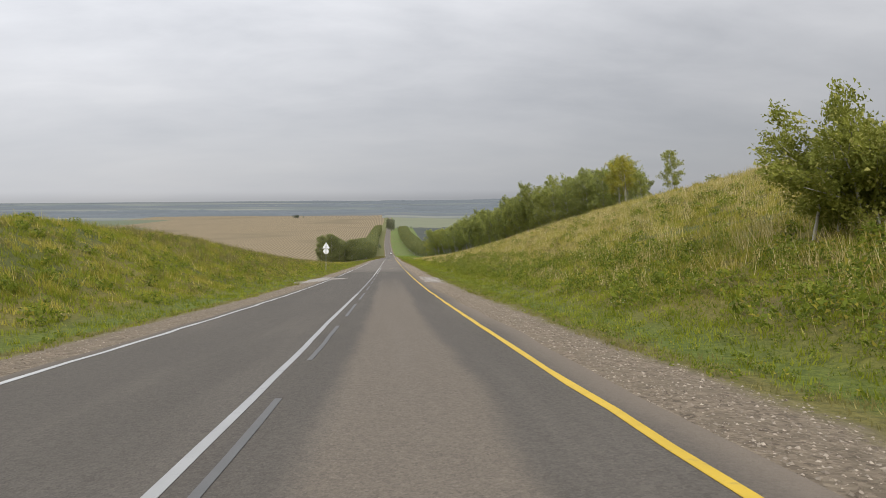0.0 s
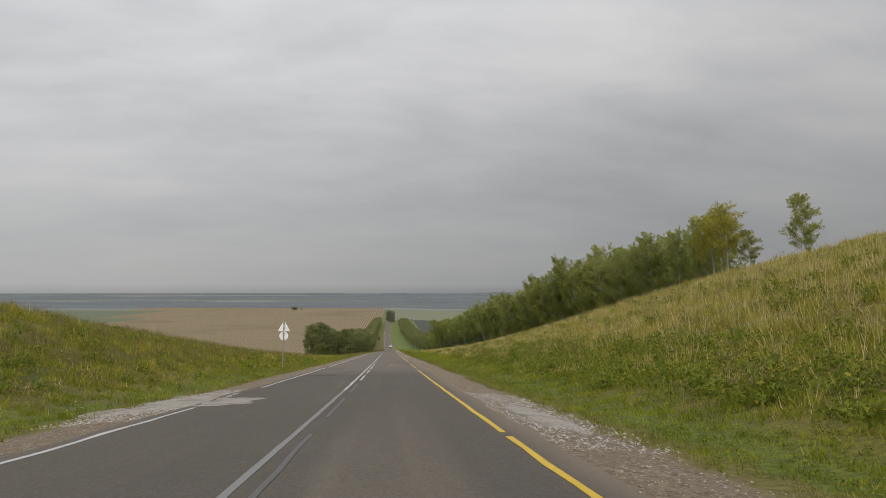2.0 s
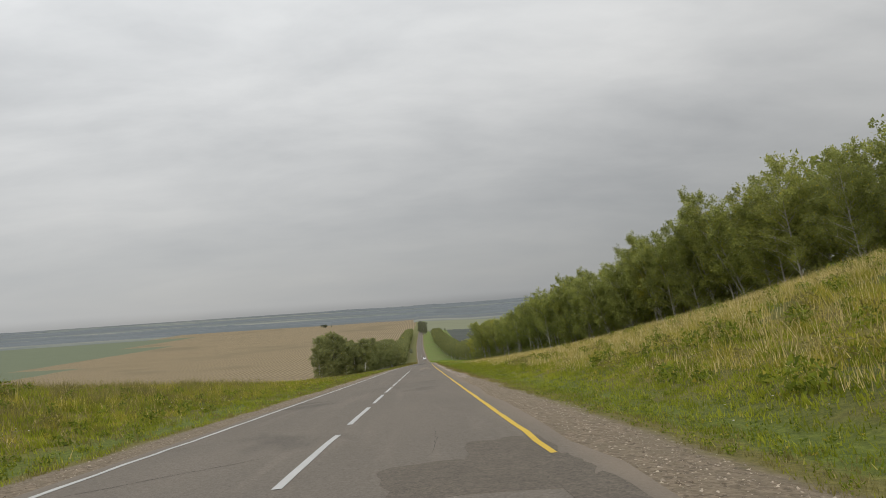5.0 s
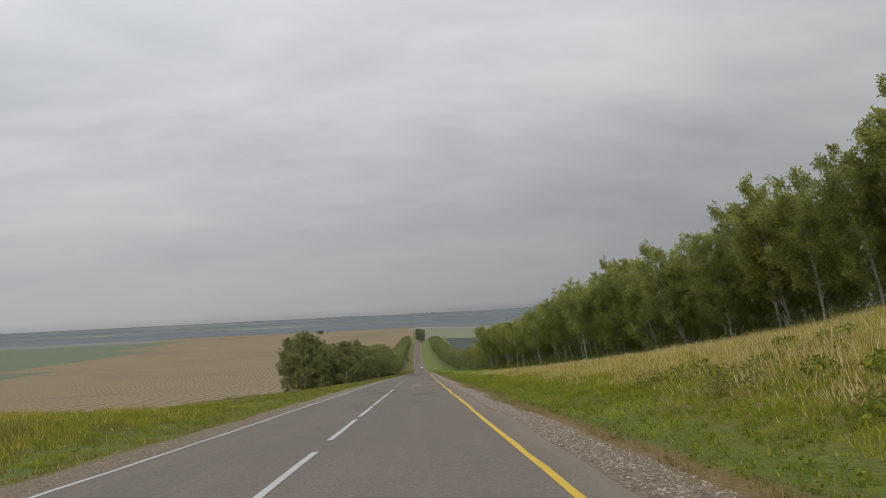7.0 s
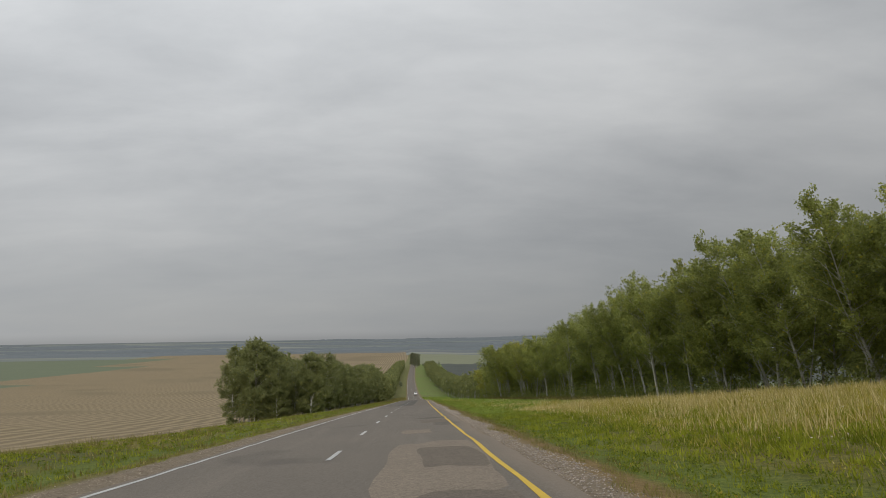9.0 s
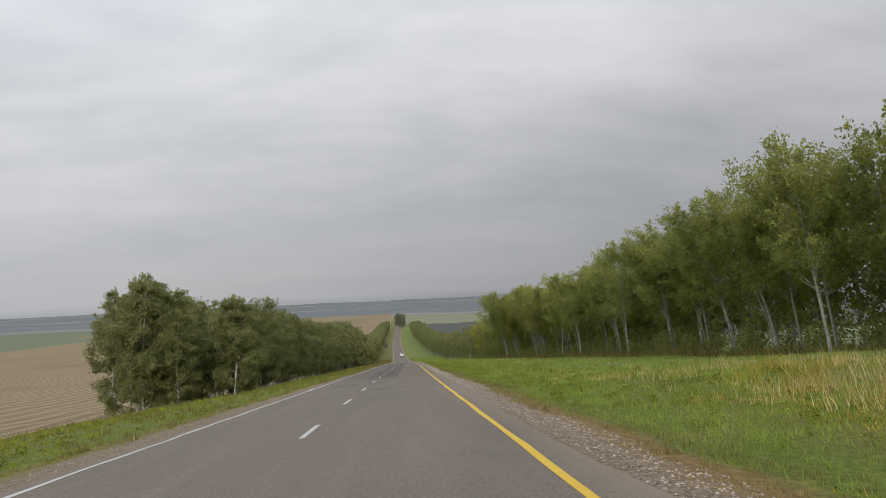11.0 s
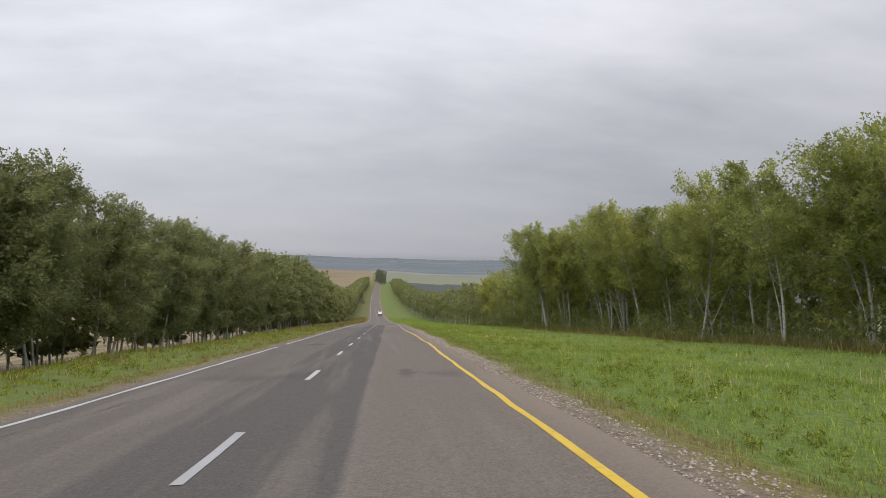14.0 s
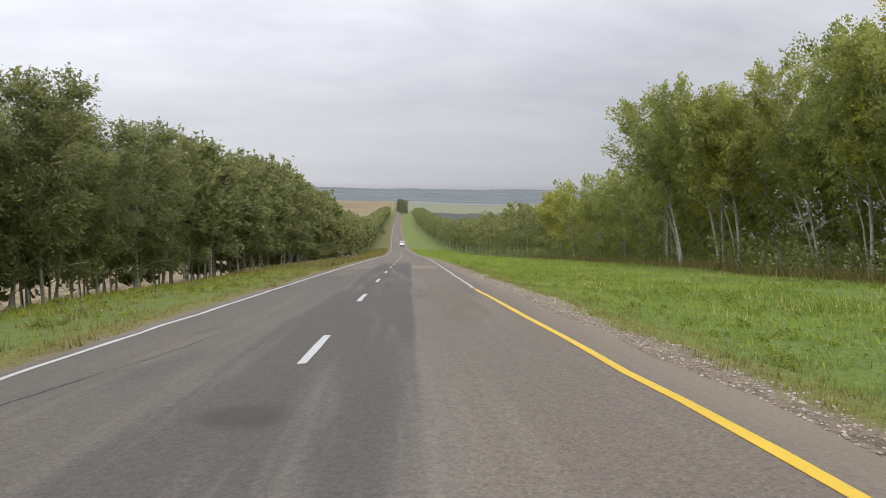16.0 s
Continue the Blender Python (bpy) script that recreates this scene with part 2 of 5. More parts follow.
def make_ground():
    m = Mat("grass_and_gravel_ground", 0.95)
    u, y = m.uv()
    wide, fine = m.noise(0.09, 4, 0.55), m.step(m.noise(7.0, 8, 0.8), 0.3, 0.7)
    tiny = m.noise(28, 3, 0.7)
    edge = m.math("ADD", m.math("ABSOLUTE", u), m.math("MULTIPLY", m.math("SUBTRACT", m.noise(0.8, 5, 0.6), 0.5), 1.1))
    gravel = m.mix(m.math("ADD", m.math("MULTIPLY", m.cells(24, out="Color"), 0.6), m.math("MULTIPLY", m.cells(10, out="Color"), 0.4)), (0.068, 0.05, 0.034), (0.34, 0.274, 0.195))
    gravel = m.mix(m.math("MULTIPLY", m.step(m.noise(1.1, 4), 0.45, 0.65), 0.55), gravel, (0.19, 0.155, 0.107))
    green = m.mix(fine, (0.05, 0.073, 0.011), (0.17, 0.205, 0.03))
    dry = m.mix(fine, (0.085, 0.076, 0.016), (0.235, 0.198, 0.045))
    dry = m.mix(m.step(wide, 0.42, 0.62), dry, m.mix(fine, (0.045, 0.056, 0.012), (0.14, 0.145, 0.032)))
    # the hillsides are dry, the meadow further down is green
    hill = m.math("MULTIPLY", m.step(edge, 6.0, 8.2), m.math("SUBTRACT", 1.0, m.step(y, 190, 245)))
    meadow = m.step(y, 195, 250)
    green = m.mix(meadow, green, m.mix(fine, (0.075, 0.115, 0.023), (0.185, 0.245, 0.055)))
    grass = m.mix(hill, green, dry)
    bare = m.math("MULTIPLY", m.step(m.noise(0.35, 4), 0.55, 0.7), m.math("SUBTRACT", 0.45, m.math("MULTIPLY", meadow, 0.3)))
    grass = m.mix(bare, grass, (0.14, 0.105, 0.045))
    left = m.math("LESS_THAN", u, 0.0)
    grass = m.mix(m.math("MULTIPLY", m.math("MULTIPLY", left, m.step(y, 190, 260)), 0.2), grass, (0.15, 0.135, 0.045))
    grass = m.mix(m.math("MULTIPLY", m.math("MULTIPLY", left, m.step(y, 320, 380)), 0.6), grass, m.mix(wide, (0.1, 0.09, 0.035), (0.16, 0.14, 0.055)))
    grass = m.mix(m.math("MULTIPLY", m.step(y, 330, 420), m.math("MULTIPLY", m.step(m.noise(0.05, 4), 0.4, 0.6), 0.5)), grass, (0.15, 0.145, 0.055))
    # the gravel narrows down the road, and withered grass lies along it on the right
    side_right = m.math("ADD", m.math("SUBTRACT", 5.0, m.math("MULTIPLY", m.step(y, 95, 165), 0.8)), m.math("MULTIPLY", m.step(y, 235, 300), -0.03))
    side_left = m.math("SUBTRACT", m.math("SUBTRACT", 4.85, m.math("MULTIPLY", m.step(y, 70, 110), 0.3)), m.math("MULTIPLY", m.step(y, 170, 305), 1.0))
    limit = m.math("ADD", m.math("MULTIPLY", left, side_left), m.math("MULTIPLY", m.math("SUBTRACT", 1.0, left), side_right))
    past = m.math("SUBTRACT", edge, limit)
    wither = m.math("ADD", 0.45, m.math("MULTIPLY", m.math("MULTIPLY", band(m, y, 125, 258, 18), m.math("SUBTRACT", 1.0, left)), 0.45))
    grass = m.mix(m.math("MULTIPLY", band(m, past, -0.3, 0.75, 0.25), wither), grass, m.mix(fine, (0.12, 0.076, 0.031), (0.29, 0.19, 0.083)))
    base = m.mix(m.step(past, -0.25, 0.3), gravel, grass)
    m.bump(m.math("ADD", fine, tiny), 0.5, 0.03)
    return m.colour(base)


def make_field(name, a, b, row=0.0, turn=0.0):
    m = Mat(name, 0.95)
    c = m.noise(0.02, 4, 0.6)
    f = m.noise(0.6, 5, 0.65)
    base = m.mix(m.math("ADD", m.math("MULTIPLY", c, 0.6), m.math("MULTIPLY", f, 0.4)), a, b)
    if row:
        w = m.t.nodes.new("ShaderNodeTexWave")
        mp = m.t.nodes.new("ShaderNodeMapping")
        mp.inputs["Rotation"].default_value = (0, 0, radians(turn))
        m.t.links.new(m.coords(), mp.inputs[0])
        m.t.links.new(mp.outputs[0], w.inputs["Vector"])
        w.inputs["Scale"].default_value, w.inputs["Distortion"].default_value = row, 1.2
        w.inputs["Detail"].default_value, w.inputs["Detail Scale"].default_value = 2.0, 0.6
        part_rows = m.step(m.noise(0.006, 3), 0.3, 0.48)
        base = m.mix(m.math("MULTIPLY", m.math("MULTIPLY", m.step(w.outputs["Fac"], 0.35, 0.8), part_rows), 0.6), base, tuple(v * 1.6 for v in b))
    m.bump(f, 0.6, 0.1)
    return m.colour(base)


def make_leaf(name, dark, light, accent, share, by_tree=0.35, clump=0.0, thin=0.42):
    """Leaves and blades; clump is the size of the spots in which the colour changes over a crown."""
    m = Mat(name, 0.55)
    i = m.island()
    k = i
    if clump:
        spots = m.step(m.noise(1.0 / clump, 3, 0.6), 0.36, 0.64)
        k = m.math("ADD", m.math("MULTIPLY", i, 0.45), m.math("MULTIPLY", spots, 0.55))
    base = m.mix(k, dark, light)
    who = m.per_object()
    base = m.mix(m.math("MULTIPLY", m.step(who, 0.55, 1.0), by_tree), base, accent)
    base = m.mix(m.math("MULTIPLY", m.math("SUBTRACT", 1.0, m.step(who, 0.0, 0.5)), min(1.0, by_tree * 3)), base, tuple((a + b) * 0.36 for a, b in zip(dark, light)))
    base = m.mix(m.step(m.math("FRACT", m.math("MULTIPLY", i, 37.7)), 1.0 - share, 1.0 - share * 0.6), base, accent)
    m.b.inputs["Specular IOR Level"].default_value = 0.14
    tr = m.t.nodes.new("ShaderNodeBsdfTranslucent")
    m.put(base, tr.inputs[0])
    mx = m.t.nodes.new("ShaderNodeMixShader")
    mx.inputs[0].default_value = thin
    out = m.t.nodes["Material Output"]
    m.t.links.new(m.b.outputs[0], mx.inputs[1])
    m.t.links.new(tr.outputs[0], mx.inputs[2])
    m.t.links.new(mx.outputs[0], out.inputs[0])
    return m.colour(base)


def make_bark(name, pale, dark, amount, scale):
    m = Mat(name, 0.85)
    n = m.noise(scale, 4, 0.6, m.coords(scale=(1, 1, 3.0)))
    base = m.mix(m.step(n, amount, amount + 0.1), pale, dark)
    base = m.mix(m.math("MULTIPLY", m.noise(9, 4), 0.35), base, tuple(c * 0.5 for c in pale))
    m.bump(n, 0.5, 0.02)
    return m.colour(base)


def make_plain(name, colour, rough=0.6, metal=0.0, vary=0.3, scale=6.0):
    m = Mat(name, rough)
    m.b.inputs["Metallic"].default_value = metal
    n = m.noise(scale, 5, 0.6)
    m.bump(m.noise(scale * 6, 3), 0.15, 0.004)
    return m.colour(m.mix(n, tuple(c * (1 - vary) for c in colour), colour))


def make_stone(name, a, b):
    m = Mat(name, 0.92)
    m.bump(m.noise(40, 3), 0.4, 0.01)
    return m.colour(m.mix(m.island(), a, b))


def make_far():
    """Woods and fields of the plain, drawn out sideways as they lie towards the horizon. Their greyed, bluish colours
    have the distance haze painted in.
    """
    m = Mat("haze_toned_woods_and_fields", 0.95)
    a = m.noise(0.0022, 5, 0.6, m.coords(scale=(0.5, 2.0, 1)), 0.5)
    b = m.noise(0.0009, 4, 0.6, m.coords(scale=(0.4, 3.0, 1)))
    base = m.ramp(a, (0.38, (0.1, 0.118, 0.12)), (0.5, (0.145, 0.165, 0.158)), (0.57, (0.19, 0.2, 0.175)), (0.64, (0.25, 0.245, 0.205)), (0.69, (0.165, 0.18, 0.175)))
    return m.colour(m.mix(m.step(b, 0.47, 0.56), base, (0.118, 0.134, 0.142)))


ASPHALT = make_asphalt()
WHITE = make_paint("white_line_paint", (0.54, 0.54, 0.525), (0.2, 0.19, 0.18))
OLD_WHITE = make_paint("worn_white_paint", (0.42, 0.42, 0.41), (0.16, 0.155, 0.15))
FADED = make_paint("faded_white_paint", (0.25, 0.25, 0.245), (0.13, 0.128, 0.125))
FAINT = make_paint("faint_paint_trace", (0.122, 0.12, 0.117), (0.095, 0.094, 0.092))
GHOST = make_paint("worn_away_paint", (0.15, 0.149, 0.146), (0.112, 0.111, 0.11))
YELLOW = make_paint("yellow_line_paint", (0.7, 0.47, 0.045), (0.32, 0.23, 0.09))
GROUND = make_ground()
STUBBLE = make_field("mown_stubble", (0.15, 0.116, 0.066), (0.208, 0.16, 0.092), 0.075, 0)
CROP = make_field("green_crop", (0.1, 0.125, 0.072), (0.155, 0.175, 0.108))
PALE = make_field("pale_green_crop", (0.155, 0.168, 0.105), (0.215, 0.222, 0.142))
# flat ground in the colour of a dark wooded strip, without built trees
WOODED_STRIP = make_field("dark_wooded_strip", (0.05, 0.058, 0.05), (0.09, 0.098, 0.084))
HAZY_FARLAND = make_far()
POPLAR_LEAF = make_leaf("poplar_leaves", (0.172, 0.198, 0.066), (0.455, 0.485, 0.142), (0.5, 0.44, 0.06), 0.03, 0.12, 1.8, 0.54)
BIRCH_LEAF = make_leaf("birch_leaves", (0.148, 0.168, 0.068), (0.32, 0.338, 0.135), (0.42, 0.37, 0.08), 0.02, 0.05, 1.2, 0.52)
UNDER_LEAF = make_leaf("undergrowth_leaves", (0.13, 0.155, 0.05), (0.29, 0.32, 0.095), (0.36, 0.32, 0.07), 0.05, 0.1, 1.0, 0.4)
BUSH_LEAF = make_leaf("bush_leaves", (0.115, 0.14, 0.024), (0.39, 0.4, 0.075), (0.5, 0.47, 0.14), 0.1, 0.2, 0.8, 0.42)
# pale blue-grey: distance haze is mixed into the colour of these woods
HAZED_WOOD = make_field("haze_toned_woods", (0.118, 0.136, 0.148), (0.15, 0.168, 0.18))
WEED_LEAF = make_leaf("weed_leaves", (0.08, 0.112, 0.014), (0.24, 0.28, 0.035), (0.36, 0.31, 0.05), 0.1, 0)
# leaf green paled and greyed, with the haze over distant trees put into it
HAZED_LEAF = make_leaf("hazed_distant_leaves", (0.13, 0.155, 0.105), (0.3, 0.32, 0.2), (0.34, 0.31, 0.17), 0.04)
POPLAR_BARK = make_bark("poplar_bark", (0.45, 0.43, 0.375), (0.2, 0.185, 0.155), 0.53, 2.2)
BIRCH_BARK = make_bark("birch_bark", (0.54, 0.52, 0.465), (0.11, 0.1, 0.088), 0.55, 3.0)
GREEN_BLADE = make_leaf("green_grass", (0.112, 0.145, 0.012), (0.345, 0.365, 0.038), (0.42, 0.38, 0.11), 0.035, 0, 1.5)
MEADOW_BLADE = make_leaf("meadow_grass", (0.145, 0.21, 0.034), (0.315, 0.395, 0.082), (0.44, 0.42, 0.1), 0.05, 0, 2.0)
DRY_BLADE = make_leaf("dry_grass", (0.17, 0.165, 0.024), (0.47, 0.405, 0.075), (0.62, 0.52, 0.2), 0.1, 0, 1.1)
BROWN_BLADE = make_leaf("brown_uncut_grass", (0.13, 0.12, 0.038), (0.28, 0.245, 0.085), (0.4, 0.34, 0.14), 0.1, 0, 2.0)
YELLOW_LEAF = make_leaf("yellowing_leaves", (0.24, 0.235, 0.04), (0.55, 0.48, 0.08), (0.3, 0.33, 0.07), 0.2, 0, 1.6)
STRAW_BLADE = make_leaf("pale_straw", (0.33, 0.27, 0.09), (0.62, 0.5, 0.21), (0.75, 0.64, 0.36), 0.2, 0)
PINK_STONE = make_stone("brownish_stones", (0.13, 0.108, 0.09), (0.42, 0.365, 0.315))
STONE = make_stone("gravel_stones", (0.105, 0.082, 0.06), (0.44, 0.375, 0.295))
STEEL = make_plain("galvanised_steel", (0.42, 0.43, 0.44), 0.5, 0.7)
SIGN_BACK = make_plain("pale_grey_sign_back", (0.86, 0.87, 0.87), 0.5, 0.0, 0.08)
def make_crushed():
    m = Mat("crushed_stone_bed", 0.95)
    c = m.cells(30, out="Color")
    base = m.mix(c, (0.22, 0.2, 0.172), (0.54, 0.5, 0.45))
    base = m.mix(m.step(m.noise(1.3, 5, 0.65), 0.45, 0.65), base, (0.28, 0.25, 0.215))
    m.bump(m.cells(30), 1.0, 0.03)
    return m.colour(base)


CRUSHED = make_crushed()
CONCRETE = make_stone("pale_crushed_stone", (0.22, 0.2, 0.18), (0.46, 0.43, 0.395))


def mesh_of(name, verts, faces, mats, uvs=None, smooth=False, index=None):
    me = bpy.data.meshes.new(name)
    verts, faces = np.asarray(verts, np.float32), np.asarray(faces, np.int32)
    n, k = faces.shape
    me.vertices.add(len(verts))
    me.vertices.foreach_set("co", verts.ravel())
    me.loops.add(n * k)
    me.loops.foreach_set("vertex_index", faces.ravel())
    me.polygons.add(n)
    me.polygons.foreach_set("loop_start", np.arange(0, n * k, k, dtype=np.int32))
    for mt in mats:
        me.materials.append(mt)
    if index is not None:
        me.polygons.foreach_set("material_index", np.asarray(index, np.int32))
    if uvs is not None:
        layer = me.uv_layers.new(name="lane")
        layer.data.foreach_set("uv", np.asarray(uvs, np.float32)[faces.ravel()].ravel())
    me.polygons.foreach_set("use_smooth", np.full(n, smooth))
    me.update()
    me.validate()
    return me


def thing(name, label="", category="", group="", kind="", at=None):
    ob = new(name)
    ob.empty_display_size = 0.3
    if at is not None:
        ob.matrix_world = at
    return tagged(ob, label, category, group, kind)


def part(name, data, parent, label="", material=None):
    """One mesh under a thing or a part; data is a mesh or a bmesh."""
    if isinstance(data, bmesh.types.BMesh):
        me = bpy.data.meshes.new(name)
        data.to_mesh(me)
        data.free()
        data = me
    if material is not None:
        data.materials.clear()
        data.materials.append(material)
    ob = new(name, data)
    ob.parent = parent
    return tagged(ob, label)


# ---- terrain ----
RIGHT_RISE = ((-80, 13.0), (40, 11.7), (90, 10.8), (112, 9.95), (140, 6.9), (165, 4.4), (185, 2.7), (212, 0.8), (250, -0.2), (400, -0.6), (3000, -0.6))
LEFT_RISE = ((-80, 4.6), (45, 4.3), (73, 3.9), (100, 2.4), (130, 1.2), (160, 0.2), (190, -0.5), (255, -1.8), (3000, -1.8))
FAR_Z = ((-80, 3), (0, -1), (500, -37), (700, -45), (1000, -47.5), (1350, -46.5), (1900, -41.5), (2150, -39), (2400, -35), (3200, -18), (4000, 0), (4900, 21))


def knots(table, y):
    a = np.array(table, float)
    return np.interp(y, a[:, 0], a[:, 1])


def ease(x):
    x = np.clip(x, 0, 1)
    return x * x * (3 - 2 * x)


def roll_noise(u, y):
    return (np.sin(u * 0.31 + y * 0.13) + np.sin(u * 0.17 - y * 0.23 + 1.3) + np.sin(u * 0.07 + y * 0.41 + 4)) / 3


def ground_z(u, y):
    """Height of the ground u metres to the right of the road's middle."""
    u, y = np.asarray(u, float), np.asarray(y, float)
    yr = np.minimum(y, 1700)
    z = np.where(y < 1350, road_z(yr), 0)
    z = np.where(y >= 1350, road_z(1350) + (knots(FAR_Z, y) - knots(FAR_Z, np.full_like(y, 1350.0))) * ease((np.abs(u) - 5) / 60 + (y - 1750) / 300), z)
    z = z + np.clip(u, -3.4, 3.7) * road_bank(yr)
    a = np.abs(u)
    z = z - 0.06 - 0.16 * ease((a - 3.6) / 2.2)
    right = knots(RIGHT_RISE, y) * (0.75 * np.clip((u - 6.6) / 35.5, 0, 1) + 0.25 * ease((u - 6.6) / 35.5))
    right = right - np.clip(u - 44, 0, 120) * 0.04
    lr = knots(LEFT_RISE, y)
    left = np.where(lr > 0, lr, lr) * ease((-u - 5.6) / 15)
    left = left - (np.clip(-u - 26, 0, 60) * 0.09) * (lr > -0.5) * np.clip(lr / 2.0, 0, 1)
    # past the bank the land falls away to the field
    left = left - 0.06 * np.clip(-u - 12, 0, 25) * ease((y - 175) / 70)
    z = z + np.where(u > 0, right, left)
    z = z + roll_noise(u, y) * 0.16 * ease((a - 6) / 6) + roll_noise(u * 0.23, y * 0.2) * 0.9 * ease((a - 16) / 50)
    # far to the sides the land goes over into the open slope
    z = z + (knots(FAR_Z, y) - z) * ease((a - 150) / 500)
    return z


def place(u, y, up=0.0):
    return Vector((float(road_x(min(y, 1900)) + u), float(y), float(ground_z(u, y)) + up))


def build_terrain():
    near = [3.0, 3.3, 3.6, 4.0, 4.4, 4.8, 5.2, 5.7, 6.2, 6.8, 7.5, 8.3, 9.2, 10.2, 11.3, 12.5, 14, 15.5, 17, 19, 21, 23, 25, 27, 29, 31, 33, 35, 37,
            39, 41, 43, 45, 48, 52, 57, 63, 70, 80, 92, 106, 125, 150, 180, 220, 270, 330, 400, 490, 600, 740, 900, 1100, 1350, 1650, 2000, 2450, 3000]
    us = np.array([-v for v in reversed(near)] + [-1.5, 0, 1.5] + near)
    ys = np.concatenate([np.arange(-80, 420, 2.0), np.arange(420, 900, 6.0), np.arange(900, 2000, 20.0), np.arange(2000, 4901, 50.0)])
    U, Y = np.meshgrid(us, ys)
    Z = ground_z(U, Y) - 0.08 * (np.abs(U) < 3.2)
    X = U + road_x(np.minimum(Y, 1900))
    v = np.stack([X, Y, Z], -1).reshape(-1, 3)
    nu, ny = len(us), len(ys)
    i = (np.arange(ny - 1)[:, None] * nu + np.arange(nu - 1)[None, :]).ravel()
    f = np.stack([i, i + 1, i + 1 + nu, i + nu], -1)
    cu, cy = U.ravel()[f].mean(1), Y.ravel()[f].mean(1)
    cx = cu + road_x(np.minimum(cy, 1900))
    idx = np.zeros(len(f), int)
    wob = np.sin(cy * 0.02) * 3
    stub = (cu < -29 + wob * 0.3) & (cy > 20) & (cy < 2000)
    stub |= (cu < -15) & (cy > 168) & (cy < 2000)
    idx[stub] = 1
    idx[(cu < -15) & (cx < -430 - (cy - 900) * 0.16) & (cy > 600)] = 2
    idx[(cu > 110) & (cy > 150) & (cy < 760)] = 2
    idx[(cu > 45) & (cy >= 760) & (cy < 1300 + cu * 0.9)] = 4
    idx[(cu > 8) & (cy >= 1300 + cu * 0.9) & (cy < 2150)] = 3
    idx[(cu > -40) & (cu < 15) & (cy >= 900) & (cy < 1240) & (np.abs(cu) < 14)] = 0
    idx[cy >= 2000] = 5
    idx[(cy >= 2000) & (cy < 2300) & (cu < -20) & (cx > -780)] = 1
    uv = np.stack([U, Y], -1).reshape(-1, 2)
    me = mesh_of("ground", v, f, [GROUND, STUBBLE, CROP, PALE, WOODED_STRIP, HAZY_FARLAND], uv, True, idx)
    return tagged(new("ground", me), "rolling grass verges, hillside, meadow and harvested fields", "ground", kind="structure")


build_terrain()


# ---- the road ----
def strip_mesh(name, y0, y1, u0, u1, up, mat, step=2.0, wob=0.0, seed=0, bend=None):
    """A thin sheet along the road between two offsets, with its own thickness."""
    rng = np.random.default_rng(seed)
    n = max(2, int(round((y1 - y0) / step)) + 1)
    ys = np.linspace(y0, y1, n)
    cols = max(2, int(abs(u1 - u0) / 0.9) + 2)
    us = np.linspace(u0, u1, cols)
    U, Y = np.meshgrid(us, ys)
    if wob:
        U = U + rng.normal(0, wob, n)[:, None] + np.linspace(-1, 1, cols)[None, :] * rng.normal(0, wob * 0.35, n)[:, None]
    if bend is not None:
        U = U + knots(bend, Y)
    X = U + road_x(Y)
    Z = road_z(Y) + U * road_bank(Y) - np.abs(U) * 0.003 + up
    top = np.stack([X, Y, Z], -1).reshape(-1, 3)
    uv = np.stack([U, Y], -1).reshape(-1, 2)
    i = (np.arange(n - 1)[:, None] * cols + np.arange(cols - 1)[None, :]).ravel()
    f = np.stack([i, i + 1, i + 1 + cols, i + cols], -1)
    # skirts on the two long sides
    low = top.copy()
    low[:, 2] -= 0.004 if up > 0.001 else 0.14
    k = len(top)
    r = np.arange(n - 1) * cols
    left = np.stack([r, r + cols, r + cols + k, r + k], -1)
    q = r + cols - 1
    right = np.stack([q, q + k, q + cols + k, q + cols], -1)
    return mesh_of(name, np.concatenate([top, low]), np.concatenate([f, left, right]), [mat], np.concatenate([uv, uv]), False)


road = tagged(new("road", strip_mesh("road", -80, 1900, -3.3, 3.56, 0.0, ASPHALT, 2.0, 0.05, 3)), "worn grey asphalt country road with patched lanes", "road", kind="structure")


def line(name, y0, y1, u, width, mat, label, wob=0.0, seed=0, step=1.0, bend=None):
    ob = new(name, strip_mesh(name, y0, y1, u - width / 2, u + width / 2, 0.006, mat, step, wob, seed, bend))
    return tagged(ob, label, "road marking", kind="structure")


# the right edge line swerves a little and then draws in
SWERVE = ((203, 0.0), (276, 0.03), (283.5, 0.12), (285, 0.13), (286.2, 0.04), (296, 0.03), (300, -0.07), (304, -0.13), (311, -0.27), (330, -0.22), (360, -0.05), (400, 0.0))
WHITE_EDGE, YELLOW_EDGE = "white painted edge line, slightly worn", "yellow painted edge line on asphalt"
for k, (a, b) in enumerate(((-40, 51.5), (60, 84.5), (88, 233.5), (235.5, 284.6), (286.9, 900))):
    line("edge_line", a, b, -3.02, 0.095, WHITE, WHITE_EDGE, 0.018, 10 + k)
line("edge_line", -0.5 + 234, 235.8, -3.06, 0.2, WHITE, WHITE_EDGE, 0.03, 21)
for k, (a, b) in enumerate(((-40, 45.0), (45.5, 76.0), (80, 84.5), (86.2, 91.3), (97.0, 143.0), (143.0, 203.0), (203.0, 287.0), (287.0, 311.5))):
    line("yellow_edge_line", a, b, 3.09, 0.095, YELLOW, YELLOW_EDGE, 0.02 if a == 143.0 else 0.01, 30 + k, 2.1 if a == 143.0 else 1.2, SWERVE if a > 200 else None)
line("edge_line", 311.7, 900, 3.08, 0.085, OLD_WHITE, WHITE_EDGE, 0.018, 41, 1.0, SWERVE)
